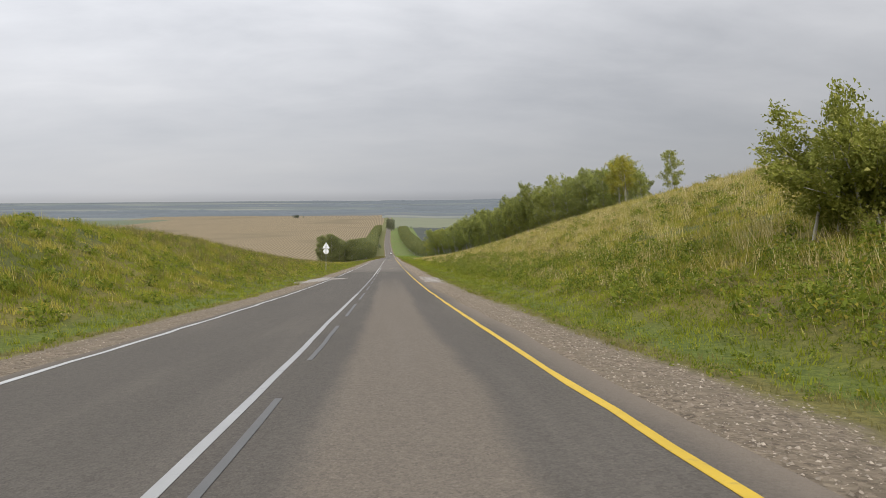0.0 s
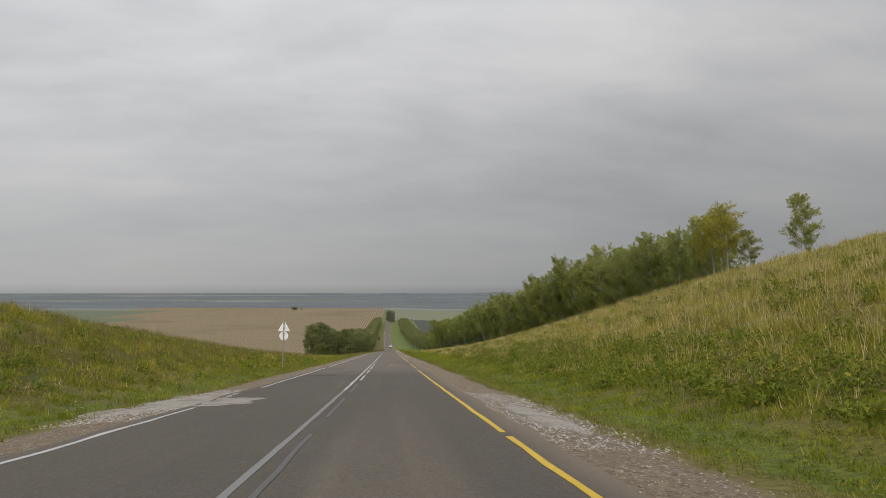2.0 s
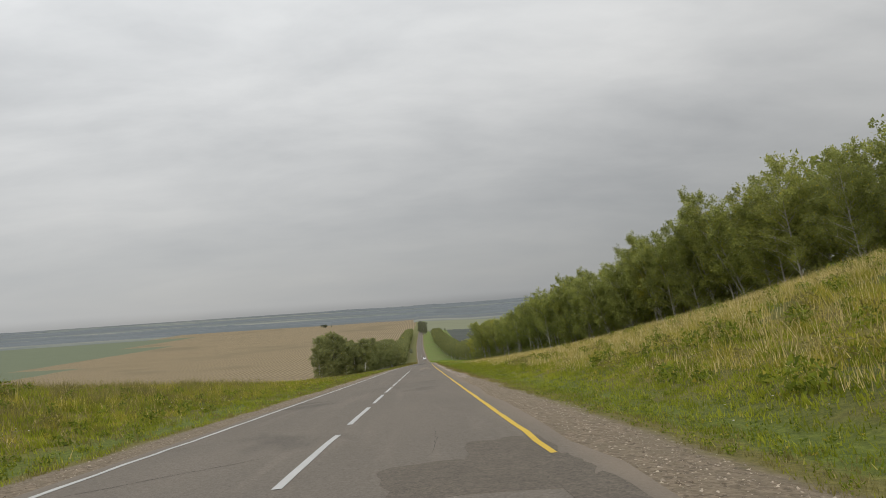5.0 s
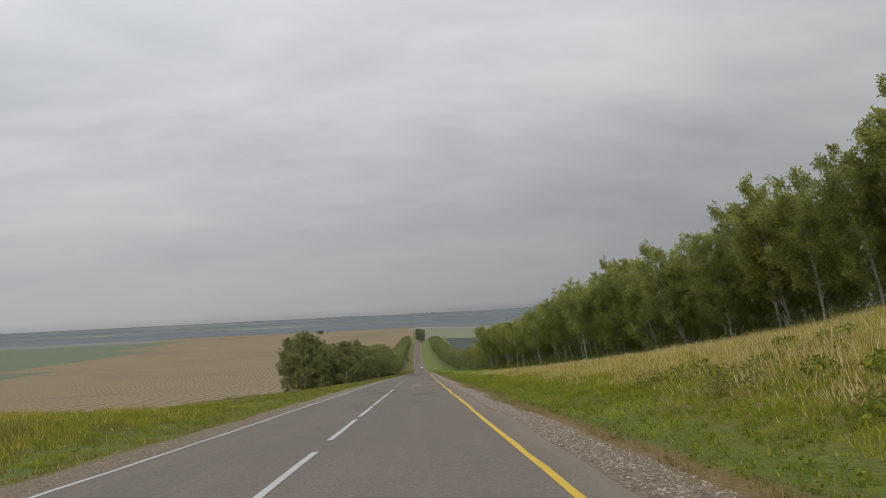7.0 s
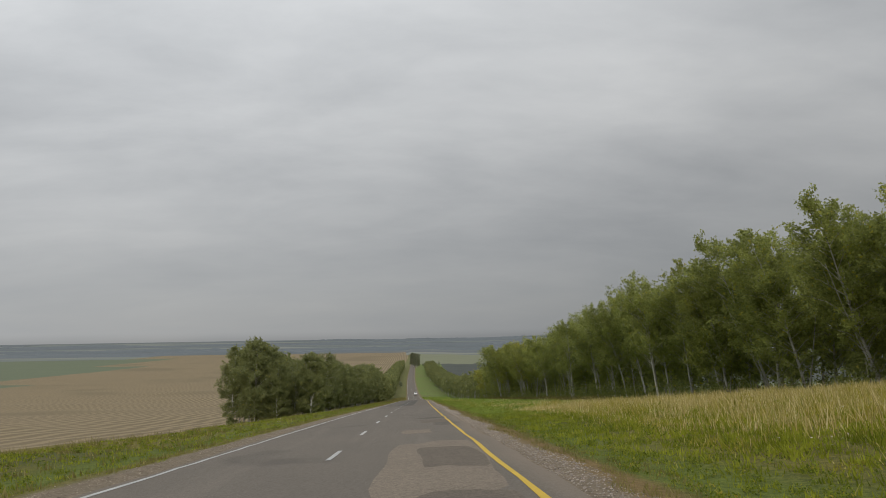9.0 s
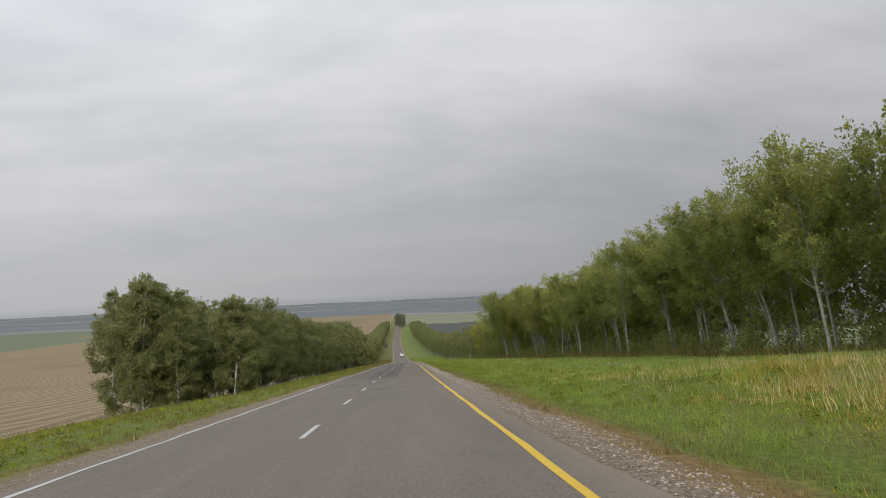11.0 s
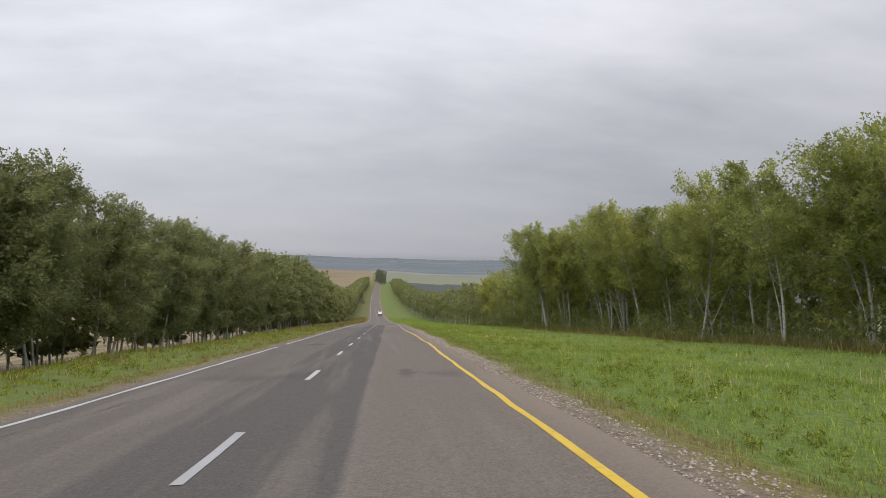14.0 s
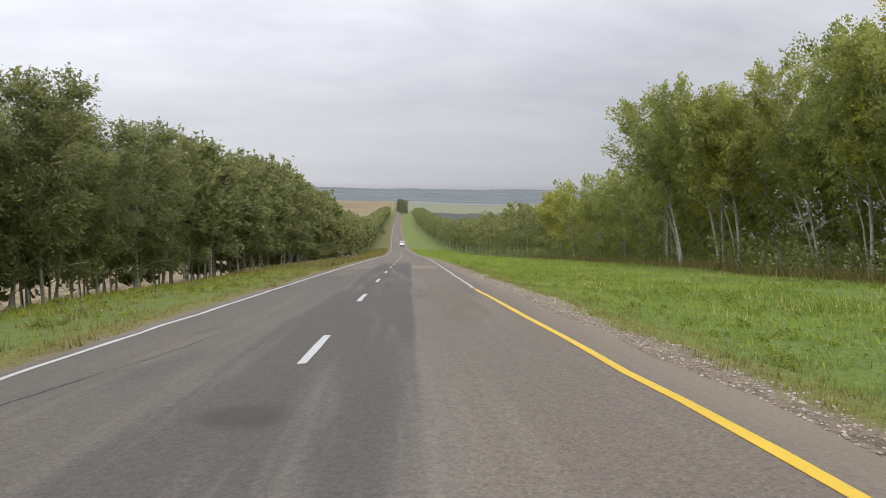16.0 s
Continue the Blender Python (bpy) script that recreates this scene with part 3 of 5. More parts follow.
for k, (a, b, mt) in enumerate(((-40, 29.5, OLD_WHITE), (29.5, 57.5, FADED))):
    line("centre_line", a, b, 0.0, 0.09, mt, "solid white centre line with worn paint", 0.003, 50 + 5 * k, 1.0, ((10, 0.0), (15, -0.05), (22, -0.05), (57.5, 0.01)))
line("centre_line", 57.5, 92.4, 0.015, 0.09, WHITE, "solid white painted centre line", 0.008, 51)
DASH = "short white painted centre dash"
for k in range(16):
    a = -30.2 + 7.86 * k
    line("centre_dash", a, min(a + 5.2, 92.5), 0.24, 0.085 if a > 58 else 0.07, WHITE if a > 58 else GHOST if a < 28 else FAINT, "long white dash beside the centre line" if a > 58 else "almost worn-away dash beside the centre line", 0.006, 60 + k)
for k, a in enumerate((96.2, 103.4, 110.4, 117.5, 124.5, 131.6, 138.6, 144.9, 150.9, 156.9, 163.8)):
    line("centre_dash", a, a + 5.2, 0.04, 0.11, WHITE, "long white painted centre dash", 0.006, 80 + k)
DASHES = [176.3, 184.8, 193.8, 202.7, 211.2, 219.4, 227.5, 236.0, 244.3, 252.6, 260.5, 268.8, 277.0, 283.8, 291.8, 300.4] + [308.5 + 8.1 * k for k in range(48)]
for k, a in enumerate(DASHES):
    line("centre_dash", a, a + 2.3, -0.04, 0.1, OLD_WHITE if 258 < a < 266 else WHITE, DASH, 0.006, 120 + k)


# ---- pieces for trees and grass ----
def tube(path, radii, sides=6):
    """A tapering tube along a path; returns vertices and quads."""
    v, f = [], []
    for i, (p, r) in enumerate(zip(path, radii)):
        d = (path[min(i + 1, len(path) - 1)] - path[max(i - 1, 0)]).normalized()
        a = d.orthogonal().normalized()
        b = d.cross(a)
        for k in range(sides):
            w = 2 * math.pi * k / sides
            v.append(p + (a * math.cos(w) + b * math.sin(w)) * r)
    for i in range(len(path) - 1):
        for k in range(sides):
            j = (k + 1) % sides
            f.append((i * sides + k, i * sides + j, (i + 1) * sides + j, (i + 1) * sides + k))
    return v, f


def join(chunks):
    v, f = [], []
    for a, b in chunks:
        n = len(v)
        v += a
        f += [tuple(i + n for i in q) for q in b]
    return np.array([tuple(p) for p in v]), np.array(f)


def stack(pieces):
    """Joins (vertices, faces) arrays."""
    v, f, n = [], [], 0
    for a, b in pieces:
        v.append(a)
        f.append(b + n)
        n += len(a)
    return np.concatenate(v), np.concatenate(f)


def leaves(centres, radii, count, size, rng, droop=0.0, wind=0.0, inner=0.2, corners=4, power=0.5):
    """Small leaf sprays scattered over clumps and facing outwards from them."""
    centres, radii = np.array(centres), np.array(radii)
    w = radii**2
    pick = rng.choice(len(centres), count, p=w / w.sum())
    d = rng.normal(size=(count, 3))
    d /= np.linalg.norm(d, axis=1)[:, None]
    r = radii[pick] * rng.uniform(inner, 1.0, count) ** power
    c = centres[pick] + d * r[:, None] * np.array([1, 1, 0.75])
    c[:, 2] -= droop * rng.uniform(0, 1, count) * radii[pick]
    t = rng.normal(size=(count, 3)) + np.array([wind, 0, -droop])
    t /= np.linalg.norm(t, axis=1)[:, None]
    n = rng.normal(size=(count, 3)) * 0.9 + d * 1.1 + np.array([0, 0, 0.6])
    s = np.cross(t, n)
    s /= np.linalg.norm(s, axis=1)[:, None]
    L = size * rng.uniform(0.55, 1.35, count)[:, None]
    W = L * rng.uniform(0.3, 0.6, count)[:, None]
    if corners == 3:
        v = np.stack([c - t * L, c + s * W * 1.5 + t * L * 0.3, c + t * L - s * W * 0.7], 1).reshape(-1, 3)
    else:
        v = np.stack([c - t * L, c + s * W - t * L * 0.1, c + t * L, c - s * W + t * L * 0.2], 1).reshape(-1, 3)
    return v, np.arange(count * corners).reshape(-1, corners)


def sprays(segs, count, size, rng, axis, wind=0.0, droop=0.0, corners=3):
    """Leaves along twigs: each twig is a start, an end and the half width of its spray."""
    a, b = np.array([p for p, _, _ in segs]), np.array([p for _, p, _ in segs])
    r = np.array([p for _, _, p in segs])
    along = b - a
    length = np.linalg.norm(along, axis=1)
    w = length * r
    pick = rng.choice(len(segs), count, p=w / w.sum())
    k = rng.uniform(0, 1, count) ** 0.75
    d = along[pick] / length[pick][:, None]
    spread = rng.normal(size=(count, 3)) * (r[pick] * (1.05 - 0.55 * k))[:, None] * 0.55
    c = a[pick] + along[pick] * k[:, None] + spread
    c[:, 2] -= droop * rng.uniform(0, 1, count) ** 2
    t = d + rng.normal(size=(count, 3)) * 0.65 + np.array([wind, 0, -droop])
    t /= np.linalg.norm(t, axis=1)[:, None]
    out = c - np.array([axis[0], axis[1], 0])
    out[:, 2] = 0
    out /= np.linalg.norm(out, axis=1)[:, None] + 0.3
    n = rng.normal(size=(count, 3)) * 0.6 + out * 1.0 + np.array([0, 0, 0.55])
    s = np.cross(t, n)
    s /= np.linalg.norm(s, axis=1)[:, None] + 1e-6
    L = size * rng.uniform(0.55, 1.4, count)[:, None]
    W = L * rng.uniform(0.35, 0.7, count)[:, None]
    if corners == 3:
        v = np.stack([c - t * L, c + s * W * 1.5 + t * L * 0.3, c + t * L - s * W * 0.7], 1).reshape(-1, 3)
    else:
        v = np.stack([c - t * L, c + s * W - t * L * 0.1, c + t * L, c - s * W + t * L * 0.2], 1).reshape(-1, 3)
    return v, np.arange(count * corners).reshape(-1, corners)


def tree_arrays(kind, seed, height, count, size, detail=True, corners=4, leaning=0.0, bare=0.0):
    """Trunk, limbs and twigs with leaf sprays, foot at the origin."""
    rng = np.random.default_rng(seed)
    birch = kind == "birch"
    lean = Vector((rng.normal(-leaning if leaning else 0.0 if birch else -0.05, 0.11 if leaning else 0.04), rng.normal(0, 0.08 if leaning else 0.05), 0)) * height
    bend = Vector((rng.normal(0, 0.025), rng.normal(0, 0.025), 0)) * height
    n = 9 if detail else 5

    def stem(k):
        return Vector((0, 0, -0.5)) + Vector((0, 0, height * 0.93 + 0.5)) * k + lean * k ** (1.2 if leaning else 1.6) + bend * math.sin(k * 3.1)

    base = height * (0.0082 if birch else 0.0088)
    path = [stem(i / (n - 1)) for i in range(n)]
    chunks = [tube(path, [base * (1 - 0.9 * (i / (n - 1))) + (0.03 if i == 0 else 0) for i in range(n)], 7 if detail else 5)]
    if leaning:
        # a slimmer second stem from the same root
        side = Vector((rng.normal(0.02, 0.09), rng.normal(0, 0.1), 0)) * height
        chunks.append(tube([stem(0.0), stem(0.25) + side * 0.35, stem(0.5) + side * 0.75, stem(0.72) + side], [base * 0.55, base * 0.42, base * 0.28, 0.02], 6))
    segs = []
    limbs = 34 if detail else 13
    low = bare + rng.uniform(0.18, 0.26) if birch else bare + rng.uniform(0.2, 0.34) if leaning else 0.1
    for i in range(limbs):
        k = low + (0.98 - low) * ((i + rng.uniform(0, 1)) / limbs) ** 0.9
        start = stem(k)
        a = i * 2.4 + rng.uniform(-0.6, 0.6)
        g = (k - low) / (1 - low)
        full = 0.75 + 0.5 * g if g < 0.45 else 1.0 - 0.72 * ((g - 0.45) / 0.55) ** 1.4
        reach = height * (0.14 if birch else 0.175) * full * rng.uniform(0.6, 1.25) + 0.3
        rise = reach * (rng.uniform(0.25, 0.9) if birch else rng.uniform(0.35, 1.1))
        end = start + Vector((math.cos(a) * reach + (0.12 if birch else -0.12) * reach, math.sin(a) * reach, rise))
        mid = start.lerp(end, 0.5) + Vector((0, 0, reach * 0.12))
        if detail or i % 3 == 0:
            chunks.append(tube([start, mid, end], [base * 0.42 * (1.1 - k), base * 0.26 * (1.1 - k), 0.012], 4 if count > 5000 else 3))
        outward = (end - start).normalized()
        for q in range(9 if detail else 4):
            p = start.lerp(end, 0.3 + 0.72 * (q + rng.uniform(0, 0.8)) / (9 if detail else 4)) + Vector((0, 0, 0.1 * reach))
            turn = Vector(rng.normal(0, 0.55, 3))
            if birch:
                way = outward * 0.7 + turn + Vector((0.3, 0, -0.35))
            else:
                way = outward * 0.7 + turn + Vector((-0.15, 0, 0.45))
            long = (reach * rng.uniform(0.28, 0.55) + 0.3) * (1.0 if detail else 1.3)
            tip = p + way.normalized() * long
            segs.append((tuple(p), tuple(tip), long * rng.uniform(0.28, 0.5)))
            if detail and count > 8000 and q % 3 == 0:
                chunks.append(tube([p, tip], [0.016, 0.006], 3))
    # the leader ends in a few upright sprays
    top = stem(1.0)
    for q in range(6):
        p = top + Vector((rng.normal(0, 0.3), rng.normal(0, 0.3), rng.uniform(-1.2, 0.0)))
        tip = p + Vector((rng.normal(0.1 if birch else -0.15, 0.25), rng.normal(0, 0.25), rng.uniform(0.6, 1.1)))
        segs.append((tuple(p), tuple(tip), rng.uniform(0.16, 0.3)))
    # bare pale branches reach out through the leaves
    for i in range(0 if not detail else 8 if birch else 7):
        k = rng.uniform(0.25, 0.75)
        start, a = stem(k), rng.uniform(0, 6.28)
        reach = height * rng.uniform(0.12, 0.2)
        end = start + Vector((math.cos(a), math.sin(a), rng.uniform(0.4, 1.1))) * reach
        mid = start.lerp(end, 0.55) + Vector((rng.normal(0, 0.1), rng.normal(0, 0.1), rng.uniform(-0.15, 0.2))) * reach
        chunks.append(tube([start, mid, end], [0.034, 0.022, 0.008], 3))
    tv, tf = join(chunks)
    lv, lf = sprays(segs, count, size, rng, stem(0.5), 0.25 if birch else -0.15, 0.22 if birch else 0.0, corners)
    return tv, tf, lv, lf


def build_tree(kind, seed, height, count, size, corners=4, leaning=0.0, leaf=None, bare=0.0):
    """One tree as a thing; the empty stands at its foot."""
    birch = kind == "birch"
    tv, tf, lv, lf = tree_arrays(kind, seed, height, count, size, True, corners, leaning, bare)
    root = thing(kind + "_tree", "", "tree")
    part("trunk", mesh_of("trunk", tv, tf, [BIRCH_BARK if birch else POPLAR_BARK], None, True), root)
    part("crown", mesh_of("crown", lv, lf, [leaf or (BIRCH_LEAF if birch else POPLAR_LEAF)]), root)
    return root


def plant(models, spots, label, group, rng):
    """Copies of the model trees at (offset, y, scale)."""
    for u, y, s in spots:
        src = models[int(rng.integers(len(models)))]
        m = Matrix.Translation(place(u, y)) @ pose(0, 0, 0, 0, 0, rng.uniform(-40, 40)) @ Matrix.Diagonal((s * rng.uniform(0.9, 1.15), s * rng.uniform(0.9, 1.15), s, 1))
        tagged(copy_thing(src, m), label, "tree", group)


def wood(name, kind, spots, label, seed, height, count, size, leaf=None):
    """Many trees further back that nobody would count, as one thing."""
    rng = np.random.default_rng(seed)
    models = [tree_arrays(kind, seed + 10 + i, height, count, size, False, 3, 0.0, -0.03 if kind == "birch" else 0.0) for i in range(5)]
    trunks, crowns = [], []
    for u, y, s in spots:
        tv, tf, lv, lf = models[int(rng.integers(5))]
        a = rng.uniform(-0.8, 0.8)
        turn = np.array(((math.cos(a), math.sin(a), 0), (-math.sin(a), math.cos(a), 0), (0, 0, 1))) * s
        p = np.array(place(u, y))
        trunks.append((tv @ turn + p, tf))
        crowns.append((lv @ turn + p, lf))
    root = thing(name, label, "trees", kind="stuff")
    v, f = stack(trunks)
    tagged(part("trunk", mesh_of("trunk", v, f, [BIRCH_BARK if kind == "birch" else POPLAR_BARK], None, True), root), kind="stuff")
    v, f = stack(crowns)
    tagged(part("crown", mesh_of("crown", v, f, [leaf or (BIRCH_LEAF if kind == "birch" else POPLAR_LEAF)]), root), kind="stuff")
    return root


def remove_thing(ob):
    for o in (*ob.children_recursive, ob):
        bpy.data.objects.remove(o)


# ---- the tree belts ----
rng = np.random.default_rng(5)
poplars = [build_tree("poplar", 100 + i, 14.0, 13500, 0.106, 3, 0.16) for i in range(6)]
leafy = [build_tree("poplar", 120 + i, 14.0, 15000, 0.108, 3, 0.14, bare=-0.13) for i in range(4)]
dense = [build_tree("poplar", 160 + i, 14.0, 13000, 0.11, 3) for i in range(5)]
yellowing = [build_tree("poplar", 180 + i, 14.0, 13000, 0.106, 3, 0.1, YELLOW_LEAF) for i in range(2)]
poplars_back = [build_tree("poplar", 140 + i, 14.0, 2900, 0.2, 3) for i in range(4)]
birches = [build_tree("birch", 200 + i, 10.4, 16500, 0.074, 3, bare=-0.04) for i in range(5)]
birches_end = [build_tree("birch", 220 + i, 10.4, 22000, 0.084, 3, bare=-0.16) for i in range(3)]
birches_back = [build_tree("birch", 240 + i, 10.4, 3200, 0.16, 3, bare=0.0) for i in range(4)]
POPLAR = "tall green poplar with pale leaning trunk in the roadside belt"
BIRCH = "birch with white trunk and dense dark green crown beside the road"
RIGHT_EDGE = ((95, 45), (130, 42), (165, 39), (200, 36), (235, 32.5), (270, 28.5), (320, 25), (360, 22.5), (500, 21), (950, 19))
RIGHT_SIZE = ((108, 0.54), (120, 0.64), (135, 0.8), (160, 1.0), (195, 1.04), (210, 0.97), (220, 1.1), (240, 1.08), (256, 1.0), (268, 0.97), (277, 0.94), (284, 0.92), (291, 0.93), (296, 0.86), (302, 0.85), (312, 0.93), (324, 0.92), (333, 0.99), (345, 0.97), (352, 0.93), (359, 0.74), (385, 0.72), (420, 0.76), (520, 0.82), (2000, 0.95))
near, upper, back, far = [], [], [], []
y = 119.5
while y < 1120:
    step = rng.uniform(3.3, 4.5) if y < 420 else rng.uniform(5.5, 7.5)
    for row in range(4 if y < 236 or 275 < y < 345 else 3):
        if (y < 126 and row > 0) or (y < 142 and row > 1):
            continue
        s = knots(RIGHT_SIZE, y) * rng.uniform(0.88, 1.03)
        spot = (knots(RIGHT_EDGE, y) + (1.2 if row == 0 else 0) + row * 5.2 + rng.normal(0, 1.0), y + rng.normal(0, 1.2), s)
        (upper if row == 0 and y < 160 else near if row == 0 and y < 350 else back if row < 2 and y < 400 else far).append(spot)
    y += step
plant(dense, upper, "green poplar with dense foliage at the top of the belt", "poplars in the right belt", rng)
plant(leafy, [s for s in near if s[1] < 236], POPLAR, "poplars in the right belt", rng)
plant(poplars, [s for s in near if s[1] >= 236], POPLAR, "poplars in the right belt", rng)
plant(poplars_back, back, POPLAR, "poplars in the right belt", rng)
plant(yellowing, ((37.5, 192.5, 1.0), (26.5, 326, 0.93), (24.5, 343, 0.9), (21.8, 386, 0.66)),
      "poplar with yellowing leaves and a pale leaning trunk", "poplars in the right belt", rng)
# poplars with too little self-shade here; the darker birch leaf colour stands in for it
wood("poplar_wood", "poplar", [s for s in far if s[1] < 520], "belt of poplars in a darker leaf colour running down the hill", 400, 14.0, 900, 0.33, BIRCH_LEAF)
wood("poplar_wood", "poplar", [s for s in far if s[1] >= 520], "far end of the poplar belt on the plain, in a darker leaf colour", 410, 14.0, 320, 0.62, BIRCH_LEAF)
LEFT_SIZE = ((260, 0.85), (270, 0.88), (282, 0.87), (300, 0.88), (310, 0.88), (318, 0.89), (328, 0.87), (338, 0.93), (350, 1.04), (365, 1.16), (400, 1.16), (430, 1.2), (2000, 1.2))
LEFT_BACK = ((260, 1.18), (285, 1.15), (295, 1.06), (315, 0.96), (345, 0.93), (360, 1.1), (430, 1.2), (2000, 1.2))
near, back, far = [], [], []
y = 261.0
while y < 1180:
    step = rng.uniform(2.0, 2.7) if y < 420 else rng.uniform(4.5, 6.5)
    for row in range(4 if y < 300 else 3):
        if (y < 265 and row > 2) or (y < 271 and row > 3):
            continue
        s = rng.uniform(0.94, 1.04) * knots(LEFT_SIZE if row < 2 else LEFT_BACK, y)
        spot = (-13.9 - row * 3.7 + rng.normal(0, 0.45), y + rng.normal(0, 0.7), s)
        (near if (row == 0 and y < 338) or y < 272 else back if (row < 2 and y < 385) or y < 292 else far).append(spot)
    y += step
plant(birches_end, [s for s in near if s[1] < 268], BIRCH, "birches in the left belt", rng)
plant(birches, [s for s in near if s[1] >= 268], BIRCH, "birches in the left belt", rng)
plant(birches_back, back, BIRCH, "birches in the left belt", rng)
wood("birch_wood", "birch", [s for s in far if s[1] < 520], "dense belt of dark green birches beside the road", 500, 10.6, 850, 0.31)
wood("birch_wood", "birch", [s for s in far if s[1] >= 520], "far end of the dark birch belt on the plain", 510, 10.6, 200, 0.7)

# the lone trees at the upper end of the right belt
LONE = ((45.9, 106.0, 0.55, "small lone poplar with an airy crown on the hill crest"), (41.0, 113.5, 0.57, "yellowing poplar at the end of the belt"),
        (41.5, 117.5, 0.6, "yellowing poplar at the end of the belt"), (43.0, 112.0, 0.34, "low bushy poplar beside the belt"))
for k, (u, y, s, text) in enumerate(LONE):
    m = Matrix.Translation(place(u, y)) @ pose(0, 0, 0, 0, 0, 20) @ Matrix.Diagonal((s * (1.0 if k == 0 else 1.3), s * (1.0 if k == 0 else 1.3), s, 1))
    tagged(copy_thing(yellowing[k % 2] if "yellowing" in text else leafy[int(u * 7) % 4], m), text, "tree")
for t in poplars + leafy + dense + yellowing + poplars_back + birches + birches_end + birches_back:
    remove_thing(t)

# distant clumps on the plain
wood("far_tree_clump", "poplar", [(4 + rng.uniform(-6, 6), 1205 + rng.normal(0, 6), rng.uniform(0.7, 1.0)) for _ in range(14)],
     "tall dark clump of trees where the road meets the plain", 600, 22.0, 1100, 0.65, HAZED_LEAF)
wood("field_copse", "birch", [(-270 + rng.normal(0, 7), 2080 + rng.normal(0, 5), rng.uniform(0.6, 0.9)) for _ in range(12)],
     "small dark copse at the far end of the stubble field", 610, 11.0, 500, 0.7, HAZED_LEAF)
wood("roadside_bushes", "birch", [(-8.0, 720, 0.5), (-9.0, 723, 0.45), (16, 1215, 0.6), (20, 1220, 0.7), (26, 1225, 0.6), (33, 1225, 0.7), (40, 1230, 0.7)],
     "dark bushes at the far roadside", 620, 11.0, 700, 0.35, HAZED_LEAF)


def build_ridge(y, x0, length, height, seed):
    """A long strip of far woodland: a low wooded hump with an uneven top."""
    r = np.random.default_rng(seed)
    n = int(length / 14) + 2
    xs = np.linspace(x0, x0 + length, n)
    ys = y + 60 * np.sin(xs * 0.003 + seed)
    ends = np.minimum(1, np.minimum(xs - x0, x0 + length - xs) / 60 + 0.15)
    tops = height * ends * (0.75 + 0.25 * np.sin(xs * 0.011 + seed) + r.normal(0, 0.08, n))
    rings = []
    for dy, k in ((0, -0.2), (6, 0.75), (22, 1.0), (60, 0.9), (80, -0.2)):
        rings.append(np.stack([xs, ys + dy, ground_z(xs - road_x(1900), ys + dy) + tops * k], -1))
    v = np.concatenate(rings)
    f = []
    for j in range(4):
        for i in range(n - 1):
            f.append((j * n + i, j * n + i + 1, (j + 1) * n + i + 1, (j + 1) * n + i))
    return v, np.array(f)


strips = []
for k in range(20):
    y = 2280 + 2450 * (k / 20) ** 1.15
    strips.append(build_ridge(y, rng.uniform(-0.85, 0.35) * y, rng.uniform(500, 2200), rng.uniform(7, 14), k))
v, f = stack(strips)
tagged(new("far_woods", mesh_of("far_woods", v, f, [HAZED_WOOD], None, True)), "strips of woodland with haze in their colour across the distant plain", "woods", kind="stuff")


def build_undergrowth(name, label, spots, count, seed, size=0.16):
    """Low shrubs and saplings under the belts."""
    r = np.random.default_rng(seed)
    centres, radii = [], []
    for u, y, h in spots:
        p = place(u, y)
        for k in range(3):
            centres.append((p.x + r.normal(0, 0.5), p.y + r.normal(0, 0.5), p.z + h * (0.25 + 0.3 * k)))
            radii.append(h * r.uniform(0.35, 0.6))
    v, f = leaves(centres, radii, count, size, r, corners=3)
    return tagged(new(name, mesh_of(name, v, f, [UNDER_LEAF])), label, "shrubs", kind="stuff")


spots = [(knots(RIGHT_EDGE, y) + rng.uniform(0.5, 20), y, rng.uniform(0.6, 3.0)) for y in rng.uniform(112, 600, 560)]
build_undergrowth("undergrowth", "low green shrubs under the poplar belt", spots, 44000, 700, 0.17)
spots = [(knots(RIGHT_EDGE, y) + rng.uniform(-1.2, 2.5), y, rng.uniform(0.6, 2.4)) for y in rng.uniform(120, 400, 230)]
build_undergrowth("undergrowth", "leafy shrubs and suckers at the foot of the belt", spots, 32000, 703, 0.13)
spots = [(knots(RIGHT_EDGE, y) + rng.uniform(4, 23), y, rng.uniform(1.5, 4.2)) for y in rng.uniform(170, 400, 300)]
build_undergrowth("undergrowth", "tall dark saplings inside the poplar belt", spots, 20000, 702, 0.19)
spots = [(knots(RIGHT_EDGE, y) + rng.uniform(9, 21), y, rng.uniform(2.0, 4.0)) for y in rng.uniform(285, 400, 220)]
build_undergrowth("undergrowth", "tall dark saplings at the back of the poplar belt", spots, 14000, 704, 0.23)


def build_weeds(name, label, n, u0, u1, y0, y1, low, high, count, size, seed, mat=None):
    """Leafy weeds standing in the grass."""
    r = np.random.default_rng(seed)
    centres, radii = [], []
    for _ in range(n):
        p, h = place(r.uniform(u0, u1), r.uniform(y0, y1)), r.uniform(low, high)
        centres.append((p.x, p.y, p.z + h * 0.45))
        radii.append(h * r.uniform(0.5, 0.8))
    v, f = leaves(centres, radii, count, size, r, corners=3)
    tagged(new(name, mesh_of(name, v, f, [mat or WEED_LEAF])), label, "weeds", kind="stuff")


build_weeds("weeds", "dark green leafy weeds in the hillside grass", 600, 8.0, 28, 6, 150, 0.25, 0.7, 46000, 0.075, 710)
build_weeds("weeds", "thick dark green weeds at the foot of the hillside", 620, 7.4, 13, 5, 90, 0.25, 0.65, 46000, 0.055, 713)
build_weeds("weeds", "withered brown weeds in the hillside grass", 500, 8.5, 30, 6, 150, 0.3, 0.75, 26000, 0.06, 714, BROWN_BLADE)
